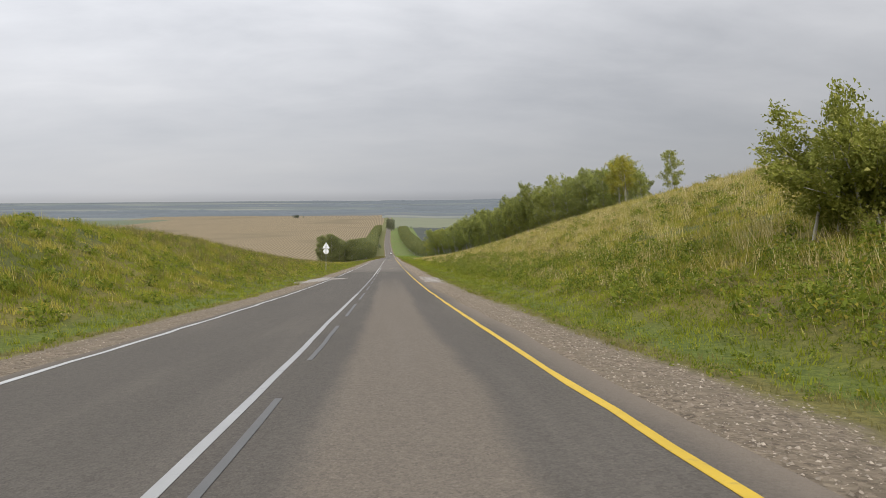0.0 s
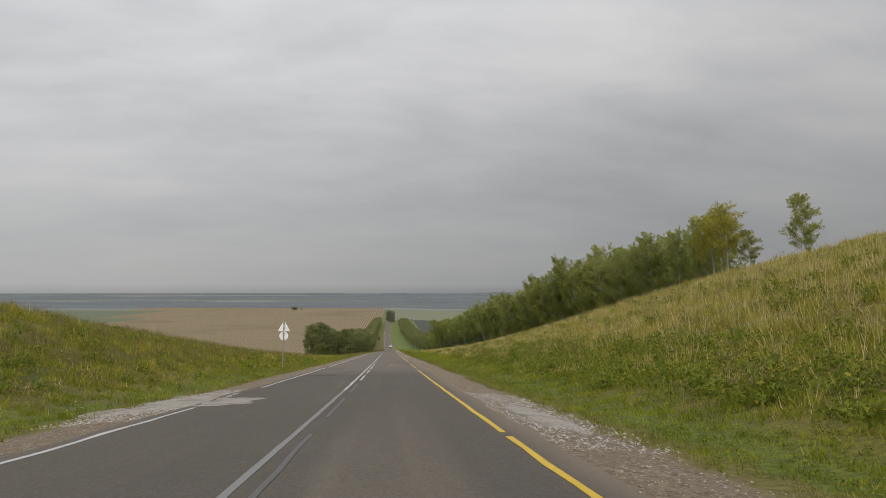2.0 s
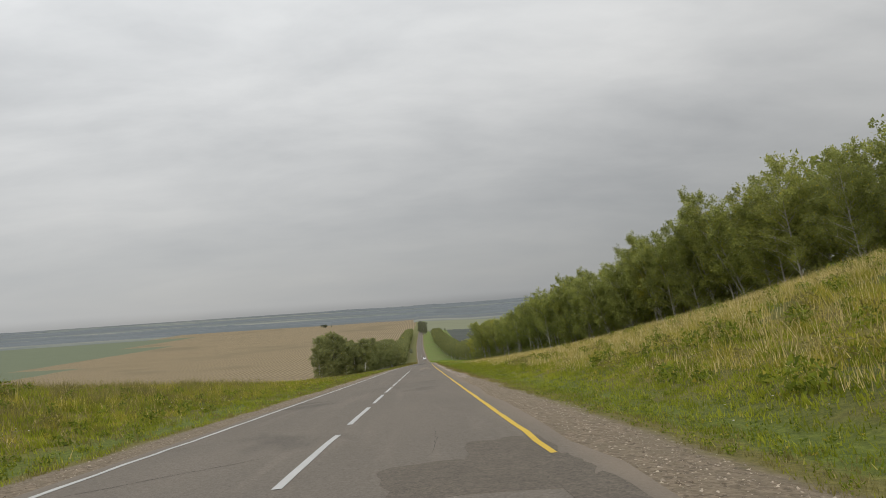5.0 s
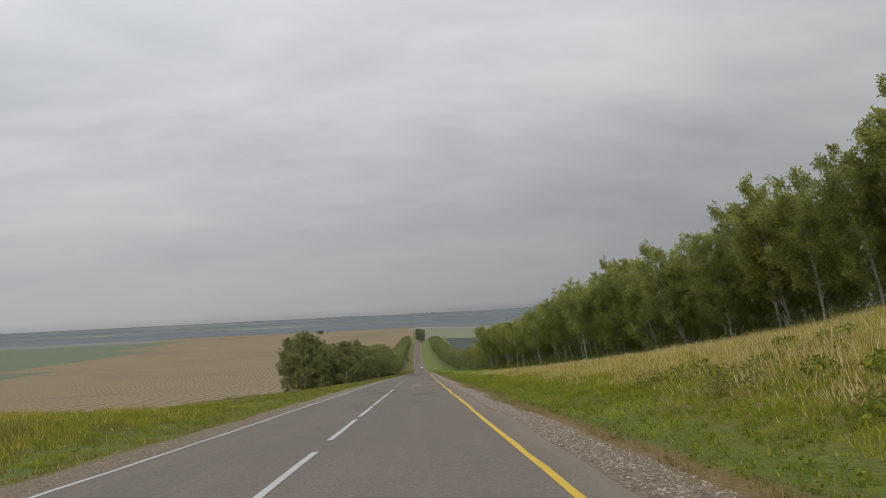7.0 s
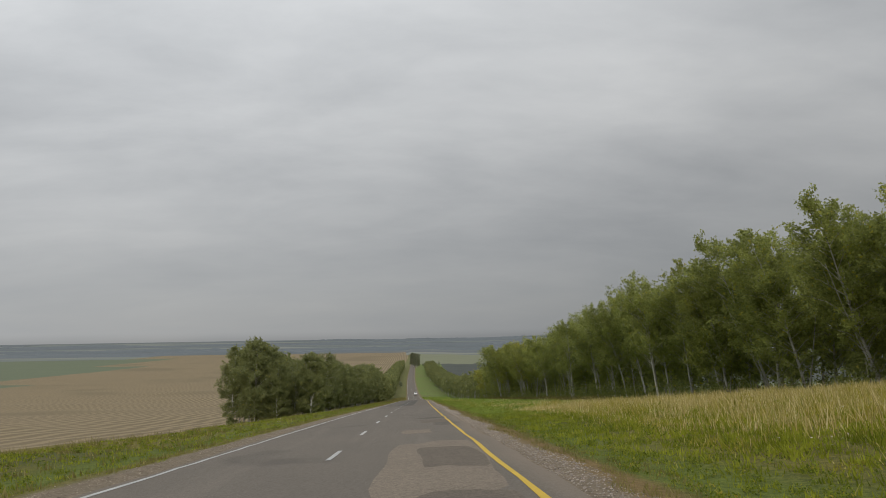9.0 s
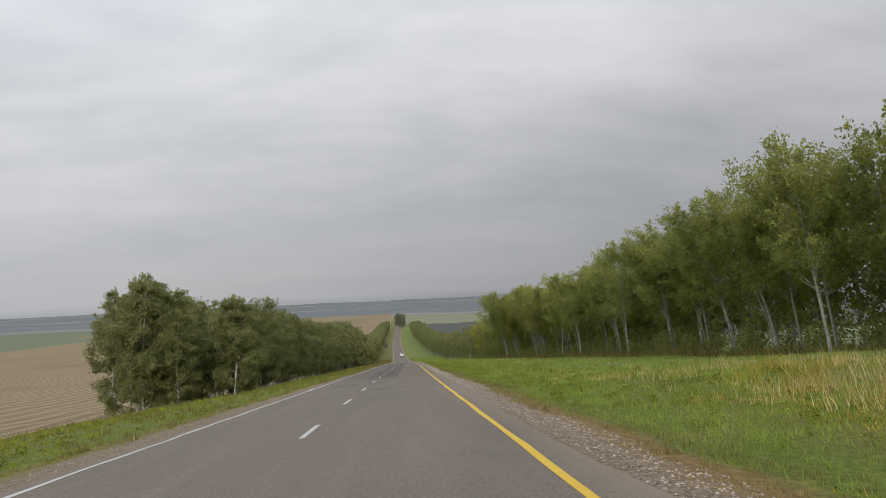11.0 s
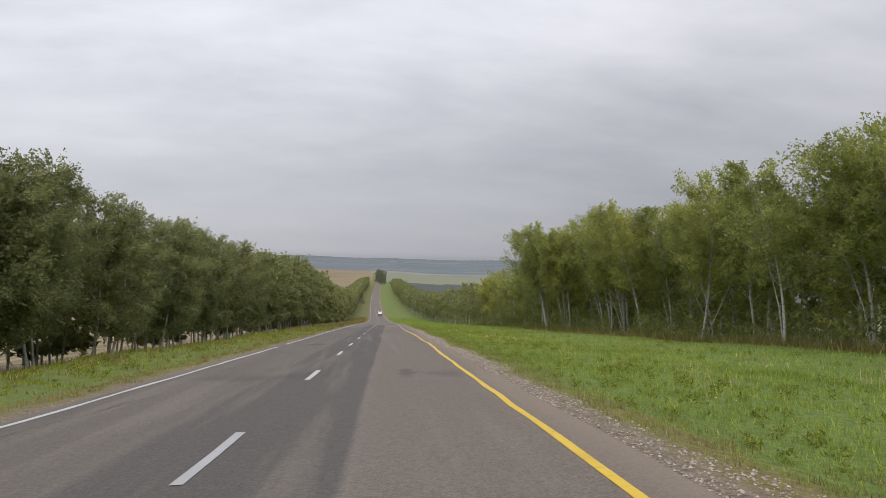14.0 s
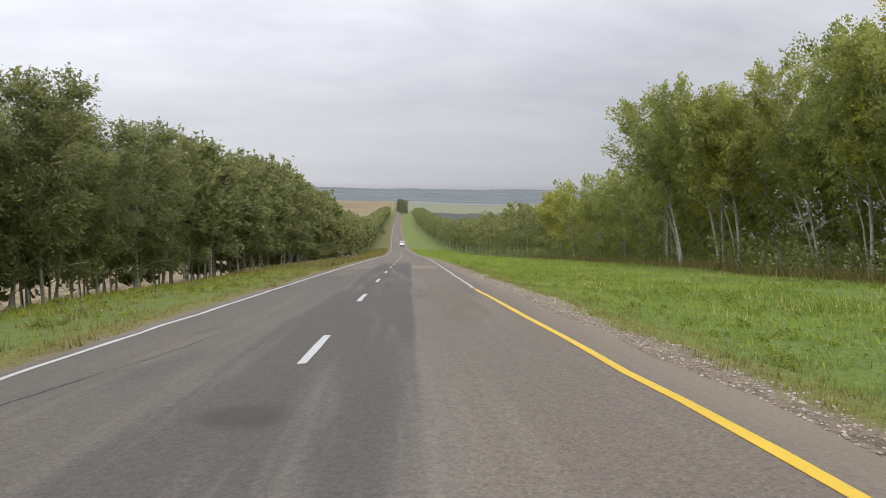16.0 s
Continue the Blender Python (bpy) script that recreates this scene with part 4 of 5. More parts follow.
build_weeds("weeds", "dark green leafy weeds on the low bank", 620, -26, -7, 10, 130, 0.25, 0.6, 30000, 0.075, 715)
build_weeds("weeds", "withered brown weeds on the low bank", 260, -26, -7.5, 10, 130, 0.25, 0.6, 14000, 0.05, 716, BROWN_BLADE)
build_weeds("weeds", "low leafy weeds in the green verge", 2600, 5.7, 12, 6, 335, 0.08, 0.2, 44000, 0.028, 711)
build_weeds("weeds", "dark leafy docks and thistles in the meadow", 240, 6.5, 20, 205, 330, 0.1, 0.3, 16000, 0.03, 717)
for seed, n, far_u, y0, y1 in ((718, 1700, 9.0, 6, 115), (719, 1300, 9.5, 128, 205), (720, 900, 10.0, 212, 325)):
    build_weeds("weeds", "thick low clover and plantain in the verge", n, 5.0, far_u, y0, y1, 0.06, 0.17, 34000, 0.024, seed)
build_weeds("weeds", "low leafy weeds beside the road", 1800, -11, -5.2, 8, 335, 0.08, 0.22, 44000, 0.035, 712)


def build_bush(seed, width, height, count, size=0.075):
    """Many shoots from one root, each with leafy twigs that the wind has swept to one side."""
    r = np.random.default_rng(seed)
    chunks, segs = [], []
    for i in range(46):
        a = i * 2.4 + r.uniform(-0.4, 0.4)
        reach = width * 0.5 * r.uniform(0.1, 1.0) ** 0.7
        end = Vector((math.cos(a) * reach, math.sin(a) * reach * 0.8, height * r.uniform(0.45, 1.0) * (1.08 - 0.5 * (reach / (width * 0.5)) ** 2)))
        start = Vector((r.normal(0, 0.5), r.normal(0, 0.5), -0.3))
        mid = start.lerp(end, 0.5) + Vector((0, 0, height * 0.12))
        chunks.append(tube([start, mid, end], [0.05, 0.032, 0.01], 4))
        for q in range(9):
            k = r.uniform(0.1, 1.0)
            p = start.lerp(mid, k * 2) if k < 0.5 else mid.lerp(end, k * 2 - 1)
            p = p + Vector(r.normal(0, 0.12, 3))
            way = (end - mid).normalized() * 0.6 + Vector((-0.35, 0, 0.35)) + Vector(r.normal(0, 0.55, 3))
            long = height * r.uniform(0.13, 0.3)
            tip = p + way.normalized() * long
            segs.append((tuple(p), tuple(tip), long * r.uniform(0.25, 0.4)))
            if q % 3 == 0:
                chunks.append(tube([p, tip], [0.012, 0.004], 3))
    root = thing("bush", "", "bush")
    v, f = join(chunks)
    part("stem", mesh_of("stem", v, f, [POPLAR_BARK], None, True), root)
    v, f = sprays(segs, count, size, r, Vector((0, 0, 0)), -0.3, 0.0, 3)
    part("foliage", mesh_of("foliage", v, f, [BUSH_LEAF]), root)
    return root


bush = build_bush(37, 6.4, 3.9, 52000, 0.06)
bush.matrix_world = Matrix.Translation(place(14.7, 17.8, -0.4))
tagged(bush, "large windblown bush with pale leaves on the hillside", "bush")
low = build_bush(32, 2.2, 0.8, 1500)
low.matrix_world = Matrix.Translation(place(42.0, 84.0))
tagged(low, "low dark bush on the crest of the grassy hill", "bush")


# ---- the sign, seen from behind ----
def bm_tube(bm, a, b, r, n=12):
    d = Vector(b) - Vector(a)
    m = Matrix.Translation((Vector(a) + Vector(b)) / 2) @ d.to_track_quat("Z", "Y").to_matrix().to_4x4()
    bmesh.ops.create_cone(bm, cap_ends=True, segments=n, radius1=r, radius2=r, depth=d.length, matrix=m)


def plate(outline, thick):
    """A sheet sign with a folded rim; outline lies in x and z, the face turned along y."""
    bm = bmesh.new()
    face = bm.faces.new([bm.verts.new((x, 0, z)) for x, z in outline])
    bmesh.ops.inset_region(bm, faces=[face], thickness=0.016, depth=0.0)
    ext = bmesh.ops.extrude_face_region(bm, geom=list(bm.faces))
    bmesh.ops.translate(bm, vec=(0, thick, 0), verts=[v for v in ext["geom"] if isinstance(v, bmesh.types.BMVert)])
    inner = [f for f in bm.faces if len(f.verts) == len(outline) and abs(f.normal.y) > 0.9 and f.calc_center_median().y < thick * 0.5]
    for f in inner:
        for v in f.verts:
            v.co.y += thick * 0.55
    bmesh.ops.recalc_face_normals(bm, faces=bm.faces)
    return bm


def build_sign():
    root = thing("road_sign", "triangular and round road signs seen from behind on a grey post", "road sign")
    bm = bmesh.new()
    bm_tube(bm, (0, 0, -0.5), (0, 0, 3.5), 0.038)
    part("post", bm, root, "grey metal post", STEEL)
    bm = bmesh.new()
    bm_tube(bm, (0, 0, 3.5), (0, 0, 3.54), 0.044)
    part("post_cap", bm, root, "", STEEL)
    r = 0.06
    tri = []
    for k, (cx, cz) in enumerate(((0, 3.42), (-0.39, 2.76), (0.39, 2.76))):
        for j in range(5):
            a = radians(90 + 120 * k - 60 + 30 * j)
            tri.append((cx + r * math.cos(a), cz + r * math.sin(a)))
    sheet = part("triangle_plate", plate(tri, 0.03), root, "pale triangular back of a warning sign", SIGN_BACK)
    sheet.location = (0, 0.06, 0)
    disc = [(0.345 * math.cos(2 * math.pi * k / 40), 2.33 + 0.345 * math.sin(2 * math.pi * k / 40)) for k in range(40)]
    sheet = part("round_plate", plate(disc, 0.03), root, "pale round back of a traffic sign", SIGN_BACK)
    sheet.location = (0, 0.06, 0)
    for z in (3.32, 2.94, 2.55, 2.12):
        bm = bmesh.new()
        bmesh.ops.create_cube(bm, size=1, matrix=Matrix.Translation((0, 0.03, z)) @ Matrix.Diagonal((0.17, 0.1, 0.035, 1)))
        bmesh.ops.bevel(bm, geom=list(bm.edges), offset=0.006, segments=1, affect="EDGES")
        part("bracket", bm, root, "", STEEL)
    bm = bmesh.new()
    bm_tube(bm, (0, 0, 0.55), (0, 0, 0.66), 0.0395)
    part("band", bm, root, "white band round the post", WHITE)
    root.matrix_world = Matrix.Translation(place(-6.85, 90.6, 0.17)) @ pose(0, 0, 0, 1.0, 1.2, 0)
    return root


build_sign()


# ---- the white van far down the road ----
def box(x0, x1, y0, y1, z0, z1, bevel=0.0, taper=0.0):
    bm = bmesh.new()
    bmesh.ops.create_cube(bm, size=1, matrix=Matrix.Translation(((x0 + x1) / 2, (y0 + y1) / 2, (z0 + z1) / 2)) @ Matrix.Diagonal((x1 - x0, y1 - y0, z1 - z0, 1)))
    if taper:
        for v in bm.verts:
            if v.co.z > (z0 + z1) / 2:
                v.co.x *= 1 - taper
                v.co.y = (v.co.y - (y0 + y1) / 2) * (1 - taper) + (y0 + y1) / 2
    if bevel:
        bmesh.ops.bevel(bm, geom=list(bm.edges), offset=bevel, segments=2, affect="EDGES")
    return bm


CAR_WHITE = make_plain("white_car_paint", (0.78, 0.78, 0.78), 0.3, 0.0, 0.1)
GLASS_DARK = make_plain("dark_tinted_glass", (0.02, 0.022, 0.025), 0.08, 0.0, 0.2)
RUBBER = make_plain("black_rubber", (0.02, 0.02, 0.02), 0.85)
LAMP_RED = make_plain("red_lamp_plastic", (0.4, 0.02, 0.02), 0.3)


def build_van():
    van = thing("van", "white van on the road far ahead", "van")
    part("body", box(-0.95, 0.95, -2.4, 2.4, 0.32, 1.3, 0.12), van, "white painted lower body", CAR_WHITE)
    part("cabin", box(-0.9, 0.9, -2.35, 1.5, 1.28, 2.05, 0.12, 0.1), van, "white painted roof and pillars", CAR_WHITE)
    part("rear_window", box(-0.66, 0.66, -2.33, -2.25, 1.42, 1.86, 0.02), van, "dark rear window", GLASS_DARK)
    for s in (-1, 1):
        part("side_window", box(s * 0.87 - 0.02, s * 0.87 + 0.02, -1.9, 1.1, 1.4, 1.8, 0.01), van, "dark side window", GLASS_DARK)
        part("tail_lamp", box(s * 0.85 - 0.07, s * 0.85 + 0.07, -2.43, -2.36, 0.95, 1.3, 0.02), van, "red tail lamp", LAMP_RED)
    part("bumper", box(-0.93, 0.93, -2.5, -2.3, 0.35, 0.6, 0.05), van, "dark bumper", RUBBER)
    for sx in (-0.82, 0.82):
        for sy in (-1.5, 1.55):
            bm = bmesh.new()
            bm_tube(bm, (sx - 0.1, sy, 0.34), (sx + 0.1, sy, 0.34), 0.34, 18)
            wheel = part("wheel", bm, van, "black tyre", RUBBER)
            bm = bmesh.new()
            bm_tube(bm, (sx - 0.104, sy, 0.34), (sx + 0.104, sy, 0.34), 0.19, 14)
            part("rim", bm, wheel, "grey steel rim", STEEL)
    y = 590.0
    van.matrix_world = Matrix.Translation((road_x(y) + 1.5, y, road_z(y))) @ pose(0, 0, 0, -4.6, 0, -0.2)


build_van()


# ---- patches, cracks and crushed stone on the road ----
def blob_sheet(u0, u1, y0, y1, up, mat, seed, rough=0.16, corner=0.55):
    """A thin repair with a ragged outline lying on the road or on the shoulder."""
    r = np.random.default_rng(seed)
    n = 40
    ph = r.uniform(0, 6.28, 4)
    ring = []
    for k in range(n):
        a = 2 * math.pi * k / n
        c, s = math.cos(a), math.sin(a)
        q = 1 / (abs(c) ** (2 / corner) + abs(s) ** (2 / corner)) ** (corner / 2)
        q *= 1 + rough * (math.sin(2 * a + ph[0]) * 0.5 + math.sin(5 * a + ph[1]) * 0.3 + math.sin(9 * a + ph[2]) * 0.2) + r.normal(0, rough * 0.12)
        ring.append((c * q, s * q))
    v, f, uv = [], [], []
    for j, k in enumerate((1.0, 0.97, 0.55, 0.15)):
        for x, y in ring:
            u, yy = (u0 + u1) / 2 + x * k * (u1 - u0) / 2, (y0 + y1) / 2 + y * k * (y1 - y0) / 2
            z = road_z(yy) + u * road_bank(yy) - abs(u) * 0.003 if -3.3 < u < 3.56 else float(ground_z(u, yy)) + 0.02
            v.append((road_x(yy) + u, yy, z + (up if j else -0.02)))
            uv.append((u, yy))
    for j in range(3):
        for k in range(n):
            q = (k + 1) % n
            f.append((j * n + k, j * n + q, (j + 1) * n + q, (j + 1) * n + k))
    half = 3 * n
    for k in range(n // 2 - 1):
        f.append((half + k, half + k + 1, half + n - 2 - k, half + n - 1 - k))
    return mesh_of("patch", v, f, [mat], uv)


def make_patch(name, a, b):
    m = Mat(name, 0.85)
    g = m.noise(60, 3, 0.7)
    base = m.mix(m.noise(1.5, 4), a, b)
    m.bump(g, 0.5, 0.01)
    s = m.cells(38, out="Color")
    worn = m.math("MULTIPLY", m.math("SUBTRACT", m.noise(9, 5, 0.7), 0.5), 0.7)
    speck = m.math("ADD", m.math("ADD", 0.55, worn), m.math("MULTIPLY", m.math("ADD", g, m.math("MULTIPLY", m.math("SUBTRACT", s, 0.5), 0.6)), 0.9))
    base = m.mix(1.0, base, speck, "MULTIPLY")
    return m.colour(m.mix(1.0, base, (1.11, 0.985, 0.83), "MULTIPLY"))


DARK_PATCH = make_patch("fresh_asphalt_patch", (0.108, 0.101, 0.094), (0.145, 0.134, 0.124))
FRESH_PATCH = make_patch("tar_dark_patch", (0.094, 0.09, 0.085), (0.126, 0.119, 0.112))
GREY_PATCH = make_patch("old_asphalt_patch", (0.165, 0.152, 0.138), (0.21, 0.194, 0.176))
CRACK = make_plain("crack_filling", (0.03, 0.029, 0.028), 0.95)
PATCHES = ((1.15, 3.25, 94.9, 97.2, FRESH_PATCH), (2.1, 3.2, 96.4, 98.9, FRESH_PATCH),
           (2.75, 3.35, 91.3, 95.4, FRESH_PATCH), (2.3, 3.1, 87.9, 90.4, FRESH_PATCH), (1.3, 1.9, 86.5, 89.5, GREY_PATCH), (1.1, 3.0, 170.5, 180.0, GREY_PATCH),
           (1.75, 2.95, 173.8, 178.2, DARK_PATCH), (1.6, 2.9, 168.2, 171.0, DARK_PATCH), (1.9, 3.2, 191, 194.5, DARK_PATCH), (1.2, 2.2, 184, 186, GREY_PATCH),
           (1.2, 2.6, 330, 336, GREY_PATCH), (1.6, 2.5, 304.0, 314.0, DARK_PATCH))
for k, (a, b, c, d, mt) in enumerate(PATCHES):
    ob = new("asphalt_patch", blob_sheet(a, b, c, d, 0.003 + 0.0005 * (k % 4), mt, 800 + k, 0.14, 0.22))
    tagged(ob, "dark repaired asphalt patch in the lane" if mt is not GREY_PATCH else "pale worn asphalt patch in the lane", "road patch", kind="structure")
LOOSE = "pale crushed stone spilled over the road edge"
for k, (a, b, c, d) in enumerate(((-5.6, -3.1, 51.0, 57.5), (-3.6, -1.9, 52.2, 54.6), (3.9, 4.7, 46.5, 51))):
    tagged(new("crushed_stone", blob_sheet(a, b, c, d, 0.006 + 0.001 * k, CRUSHED, 850 + k, 0.3)), LOOSE, "gravel", kind="structure")


def build_crack(seed, u0, y0, u1, y1, width):
    r = np.random.default_rng(seed)
    n = max(8, int(math.hypot(u1 - u0, y1 - y0) / 0.18))
    wander = np.cumsum(r.normal(0, 0.02, n))
    wander -= np.linspace(0, wander[-1], n)
    v, f = [], []
    side = Vector((y1 - y0, u0 - u1, 0)).normalized()
    for i in range(n):
        k = i / (n - 1)
        u, y = u0 + (u1 - u0) * k + wander[i] * side.x, y0 + (y1 - y0) * k + wander[i] * side.y
        w = width * r.uniform(0.3, 1.0) * min(1, 6 * k + 0.1, 6 * (1 - k) + 0.1)
        for s in (-1, 1):
            uu, yy = u + side.x * w * s, y + side.y * w * s
            v.append((road_x(yy) + uu, yy, road_z(yy) + uu * road_bank(yy) - abs(uu) * 0.003 + 0.0025))
    for i in range(n - 1):
        f.append((2 * i, 2 * i + 1, 2 * i + 3, 2 * i + 2))
    tagged(new("crack", mesh_of("crack", v, f, [CRACK])), "dark crack in the old asphalt", "crack", kind="structure")


for k, row in enumerate(((-2.7, 97.0, -0.5, 99.2, 0.012), (-2.4, 250, -1.7, 258, 0.011), (-2.6, 296, -1.6, 304, 0.009), (-2.7, 262, -2.2, 267, 0.007), (-2.3, 277, -1.9, 284, 0.008),
                         (1.7, 98, 1.75, 101, 0.004), (-2.6, 140, 0.1, 142, 0.012), (0.4, 118, 3.2, 119, 0.012),
                         (-2.8, 160, -0.4, 161.3, 0.012), (1.9, 172.8, 2.95, 173.4, 0.03))):
    build_crack(900 + k, *row)


# ---- loose stones and grass ----
def surface(u, y):
    return np.stack([u + road_x(y), y, ground_z(u, y)], -1)


def build_stones(name, label, u, y, size, mat, seed):
    r = np.random.default_rng(seed)
    n = len(u)
    c = surface(u, y)
    d = np.array(((1, 0, -0.5), (0, 0.8, -0.5), (-1, 0, -0.5), (0, -0.8, -0.5), (0.15, 0.1, 0.75)), float)
    s = size[:, None, None] * r.uniform(0.6, 1.3, (n, 5, 1))
    p = d[None] * s * np.array([1, 1, 0.5])
    p[:, 4, :2] += r.uniform(-0.5, 0.5, (n, 2)) * size[:, None]
    a = r.uniform(0, 6.28, n)
    rot = np.stack([np.stack([np.cos(a), np.sin(a), 0 * a], -1), np.stack([-np.sin(a), np.cos(a), 0 * a], -1), np.stack([0 * a, 0 * a, 1 + 0 * a], -1)], 1)
    v = (np.einsum("nki,nij->nkj", p, rot) + c[:, None, :] + np.array([0, 0, 1]) * size[:, None, None] * 0.25).reshape(-1, 3)
    sides = np.array(((0, 1, 4), (1, 2, 4), (2, 3, 4), (3, 0, 4)))
    f = (np.arange(n)[:, None, None] * 5 + sides[None]).reshape(-1, 3)
    return tagged(new(name, mesh_of(name, v, f, [mat])), label, "gravel", kind="stuff")


def build_blades(name, label, u, y, height, width, mat, seed, lean=0.35, wind=(-0.12, 0.0)):
    """Single blades of grass, each a bent narrow triangle."""
    r = np.random.default_rng(seed)
    n = len(u)
    c = surface(u, y)
    a = r.uniform(0, 6.28, n)
    side = np.stack([np.cos(a), np.sin(a), 0 * a], -1) * (width * r.uniform(0.6, 1.3, n))[:, None]
    tip = np.stack([r.normal(wind[0], lean, n), r.normal(wind[1], lean, n), r.uniform(0.75, 1.1, n)], -1) * height[:, None]
    v = np.stack([c - side - (0, 0, 0.02), c + side - (0, 0, 0.02), c + tip], 1).reshape(-1, 3)
    return tagged(new(name, mesh_of(name, v, np.arange(n * 3).reshape(-1, 3), [mat])), label, "grass", kind="stuff")


def tufts(u, y):
    """Uneven growth: high and low spots a few metres wide."""
    w = np.sin(u * 1.3 + 2 * np.sin(y * 0.31)) + np.sin(y * 0.83 + 1.7 * np.sin(u * 0.47)) + 0.8 * np.sin(u * 2.9 - y * 2.1)
    return np.clip(0.85 + 0.28 * w, 0.3, 1.6)


def clustered(r, n, u0, u1, y0, y1, per, spread):
    k = max(1, n // per)
    cu, cy = r.uniform(u0, u1, k), r.uniform(y0, y1, k)
    i = r.integers(0, k, n)
    return cu[i] + r.normal(0, spread, n), cy[i] + r.normal(0, spread, n)


g = np.random.default_rng(77)


def shoulder(y, left):
    """Where the grass begins beside the gravel."""
    w = 0.16 * np.sin(y * 0.37) + 0.13 * np.sin(y * 0.9 + 1) + 0.1 * np.sin(y * 2.3)
    right = 5.0 - 0.8 * ease((y - 95) / 70) - 0.03 * ease((y - 235) / 65)
    other = 4.85 - 0.3 * ease((y - 70) / 40) - 1.0 * ease((y - 170) / 135)
    return np.where(np.asarray(left) > 0, other, right) + w


def right_side(n, y0, y1, reach, power, per=14, spread=0.13):
    y = g.uniform(y0, y1, n // per)
    i = g.integers(0, n // per, n)
    d = reach * g.uniform(0, 1, n // per) ** power
    u = shoulder(y, 0) + d
    return u[i] + np.abs(g.normal(0, spread, n)), y[i] + g.normal(0, spread, n)


def left_side(n, y0, y1, reach, power, per=14, spread=0.13):
    y = g.uniform(y0, y1, n // per)
    i = g.integers(0, n // per, n)
    u = -shoulder(y, 1) - reach * g.uniform(0, 1, n // per) ** power
    return u[i] - np.abs(g.normal(0, spread, n)), y[i] + g.normal(0, spread, n)


GREEN = "fresh green roadside grass"
u, y = right_side(170000, 2, 205, 8.0, 1.1, 16, 0.2)
u = u + 0.25 + 0.65 * ease((y - 115) / 25)
build_blades("green_grass", GREEN, u, y, g.uniform(0.04, 0.16, len(u)) * np.clip((u - 3.8) / 3, 0.35, 1), np.full(len(u), 0.014) + 0.002 * (u - 5), GREEN_BLADE, 1)
u, y = right_side(165000, 200, 345, 8.0, 1.5, 16, 0.24)
u = u + 0.65 * (1 - ease((y - 235) / 30))
build_blades("green_grass", "short bright green grass of the verge", u, y, g.uniform(0.04, 0.14, len(u)) * np.clip((u - 3.6) / 2.5, 0.4, 1), np.full(len(u), 0.0085) + 0.0022 * (u - 5), MEADOW_BLADE, 11)
for seed, side_of in ((12, right_side), (13, left_side)):
    u, y = side_of(60000 if seed == 12 else 24000, 4, 340, 1.3 if seed == 12 else 0.7, 1.0, 10, 0.1)
    build_blades("green_grass", "thin short grass growing into the gravel edge", u, y, g.uniform(0.03, 0.1, len(u)), np.full(len(u), 0.009), BROWN_BLADE, seed)
u, y = left_side(30000, 40, 345, 7.5, 1.0, 20, 0.2)
build_blades("green_grass", "dull brownish grass of the far verge", u, y, g.uniform(0.06, 0.24, len(u)), np.full(len(u), 0.016), BROWN_BLADE, 22)
u, y = left_side(112000, 4, 345, 8.0, 1.2, 16, 0.2)
low_part = 1 - 0.4 * ease((y - 110) / 60)
build_blades("green_grass", GREEN, u, y, g.uniform(0.05, 0.2, len(u)) * low_part * np.clip((-u - 3.2) / 3, 0.35, 1), np.full(len(u), 0.014) + 0.002 * (-u - 4), GREEN_BLADE, 2)
for lo, hi, seed in ((4.4, 19.5, 19), (-12.5, -4.2, 20)):
    u, y = g.uniform(lo, hi, 26000), 345 + 215 * g.uniform(0, 1, 26000) ** 1.4
    build_blades("green_grass", "uneven grass of the verge further down the hill", u, y, g.uniform(0.12, 0.45, len(u)), np.full(len(u), 0.05), MEADOW_BLADE if lo > 0 else BROWN_BLADE, seed, 0.4)
u, y = g.uniform(10, 27, 60000), g.uniform(195, 370, 60000)
build_blades("green_grass", "bright green meadow grass below the poplar belt", u, y, g.uniform(0.06, 0.17, len(u)), np.full(len(u), 0.026), MEADOW_BLADE, 3)
DRY = "tall dry yellow-green grass on the hillside"
u, y = clustered(g, 85000, 9, 45, 5, 225, 30, 0.22)
dry_size = np.clip((u - 7) / 5, 0.4, 1)
build_blades("dry_grass", DRY, u, y, g.uniform(0.2, 0.6, len(u)) * dry_size * tufts(u, y), np.full(len(u), 0.024), DRY_BLADE, 4, 0.4)
u, y = clustered(g, 90000, 7.8, 22, 8, 215, 34, 0.2)
build_blades("dry_grass", DRY, u, y, g.uniform(0.12, 0.42, len(u)) * np.clip((u - 7) / 5, 0.4, 1) * tufts(u, y), np.full(len(u), 0.017), DRY_BLADE, 14, 0.45)
u, y = clustered(g, 85000, 8.0, 32, 8, 200, 40, 0.22)
build_blades("green_grass", "green grass between the dry stalks on the hillside", u, y, g.uniform(0.12, 0.4, len(u)), np.full(len(u), 0.018), GREEN_BLADE, 15, 0.45)
u, y = clustered(g, 76000, 8.6, 32, 6, 225, 30, 0.4)
build_blades("dry_grass", "stands of tall pale straw on the hillside", u, y, g.uniform(0.45, 0.95, len(u)) * np.clip((u - 6) / 6, 0.45, 1) * (1 - 0.3 * ease((y - 110) / 30)), np.full(len(u), 0.0095), STRAW_BLADE, 5, 0.24)
u, y = clustered(g, 26000, 9.5, 26, 120, 215, 40, 0.5)
build_blades("dry_grass", "belt of tall buff straw below the poplars", u, y, g.uniform(0.4, 0.8, len(u)) * np.clip((u - 6) / 6, 0.45, 1), np.full(len(u), 0.014), STRAW_BLADE, 21, 0.24)
u, y = clustered(g, 90000, -27, -7.5, 15, 165, 30, 0.18)
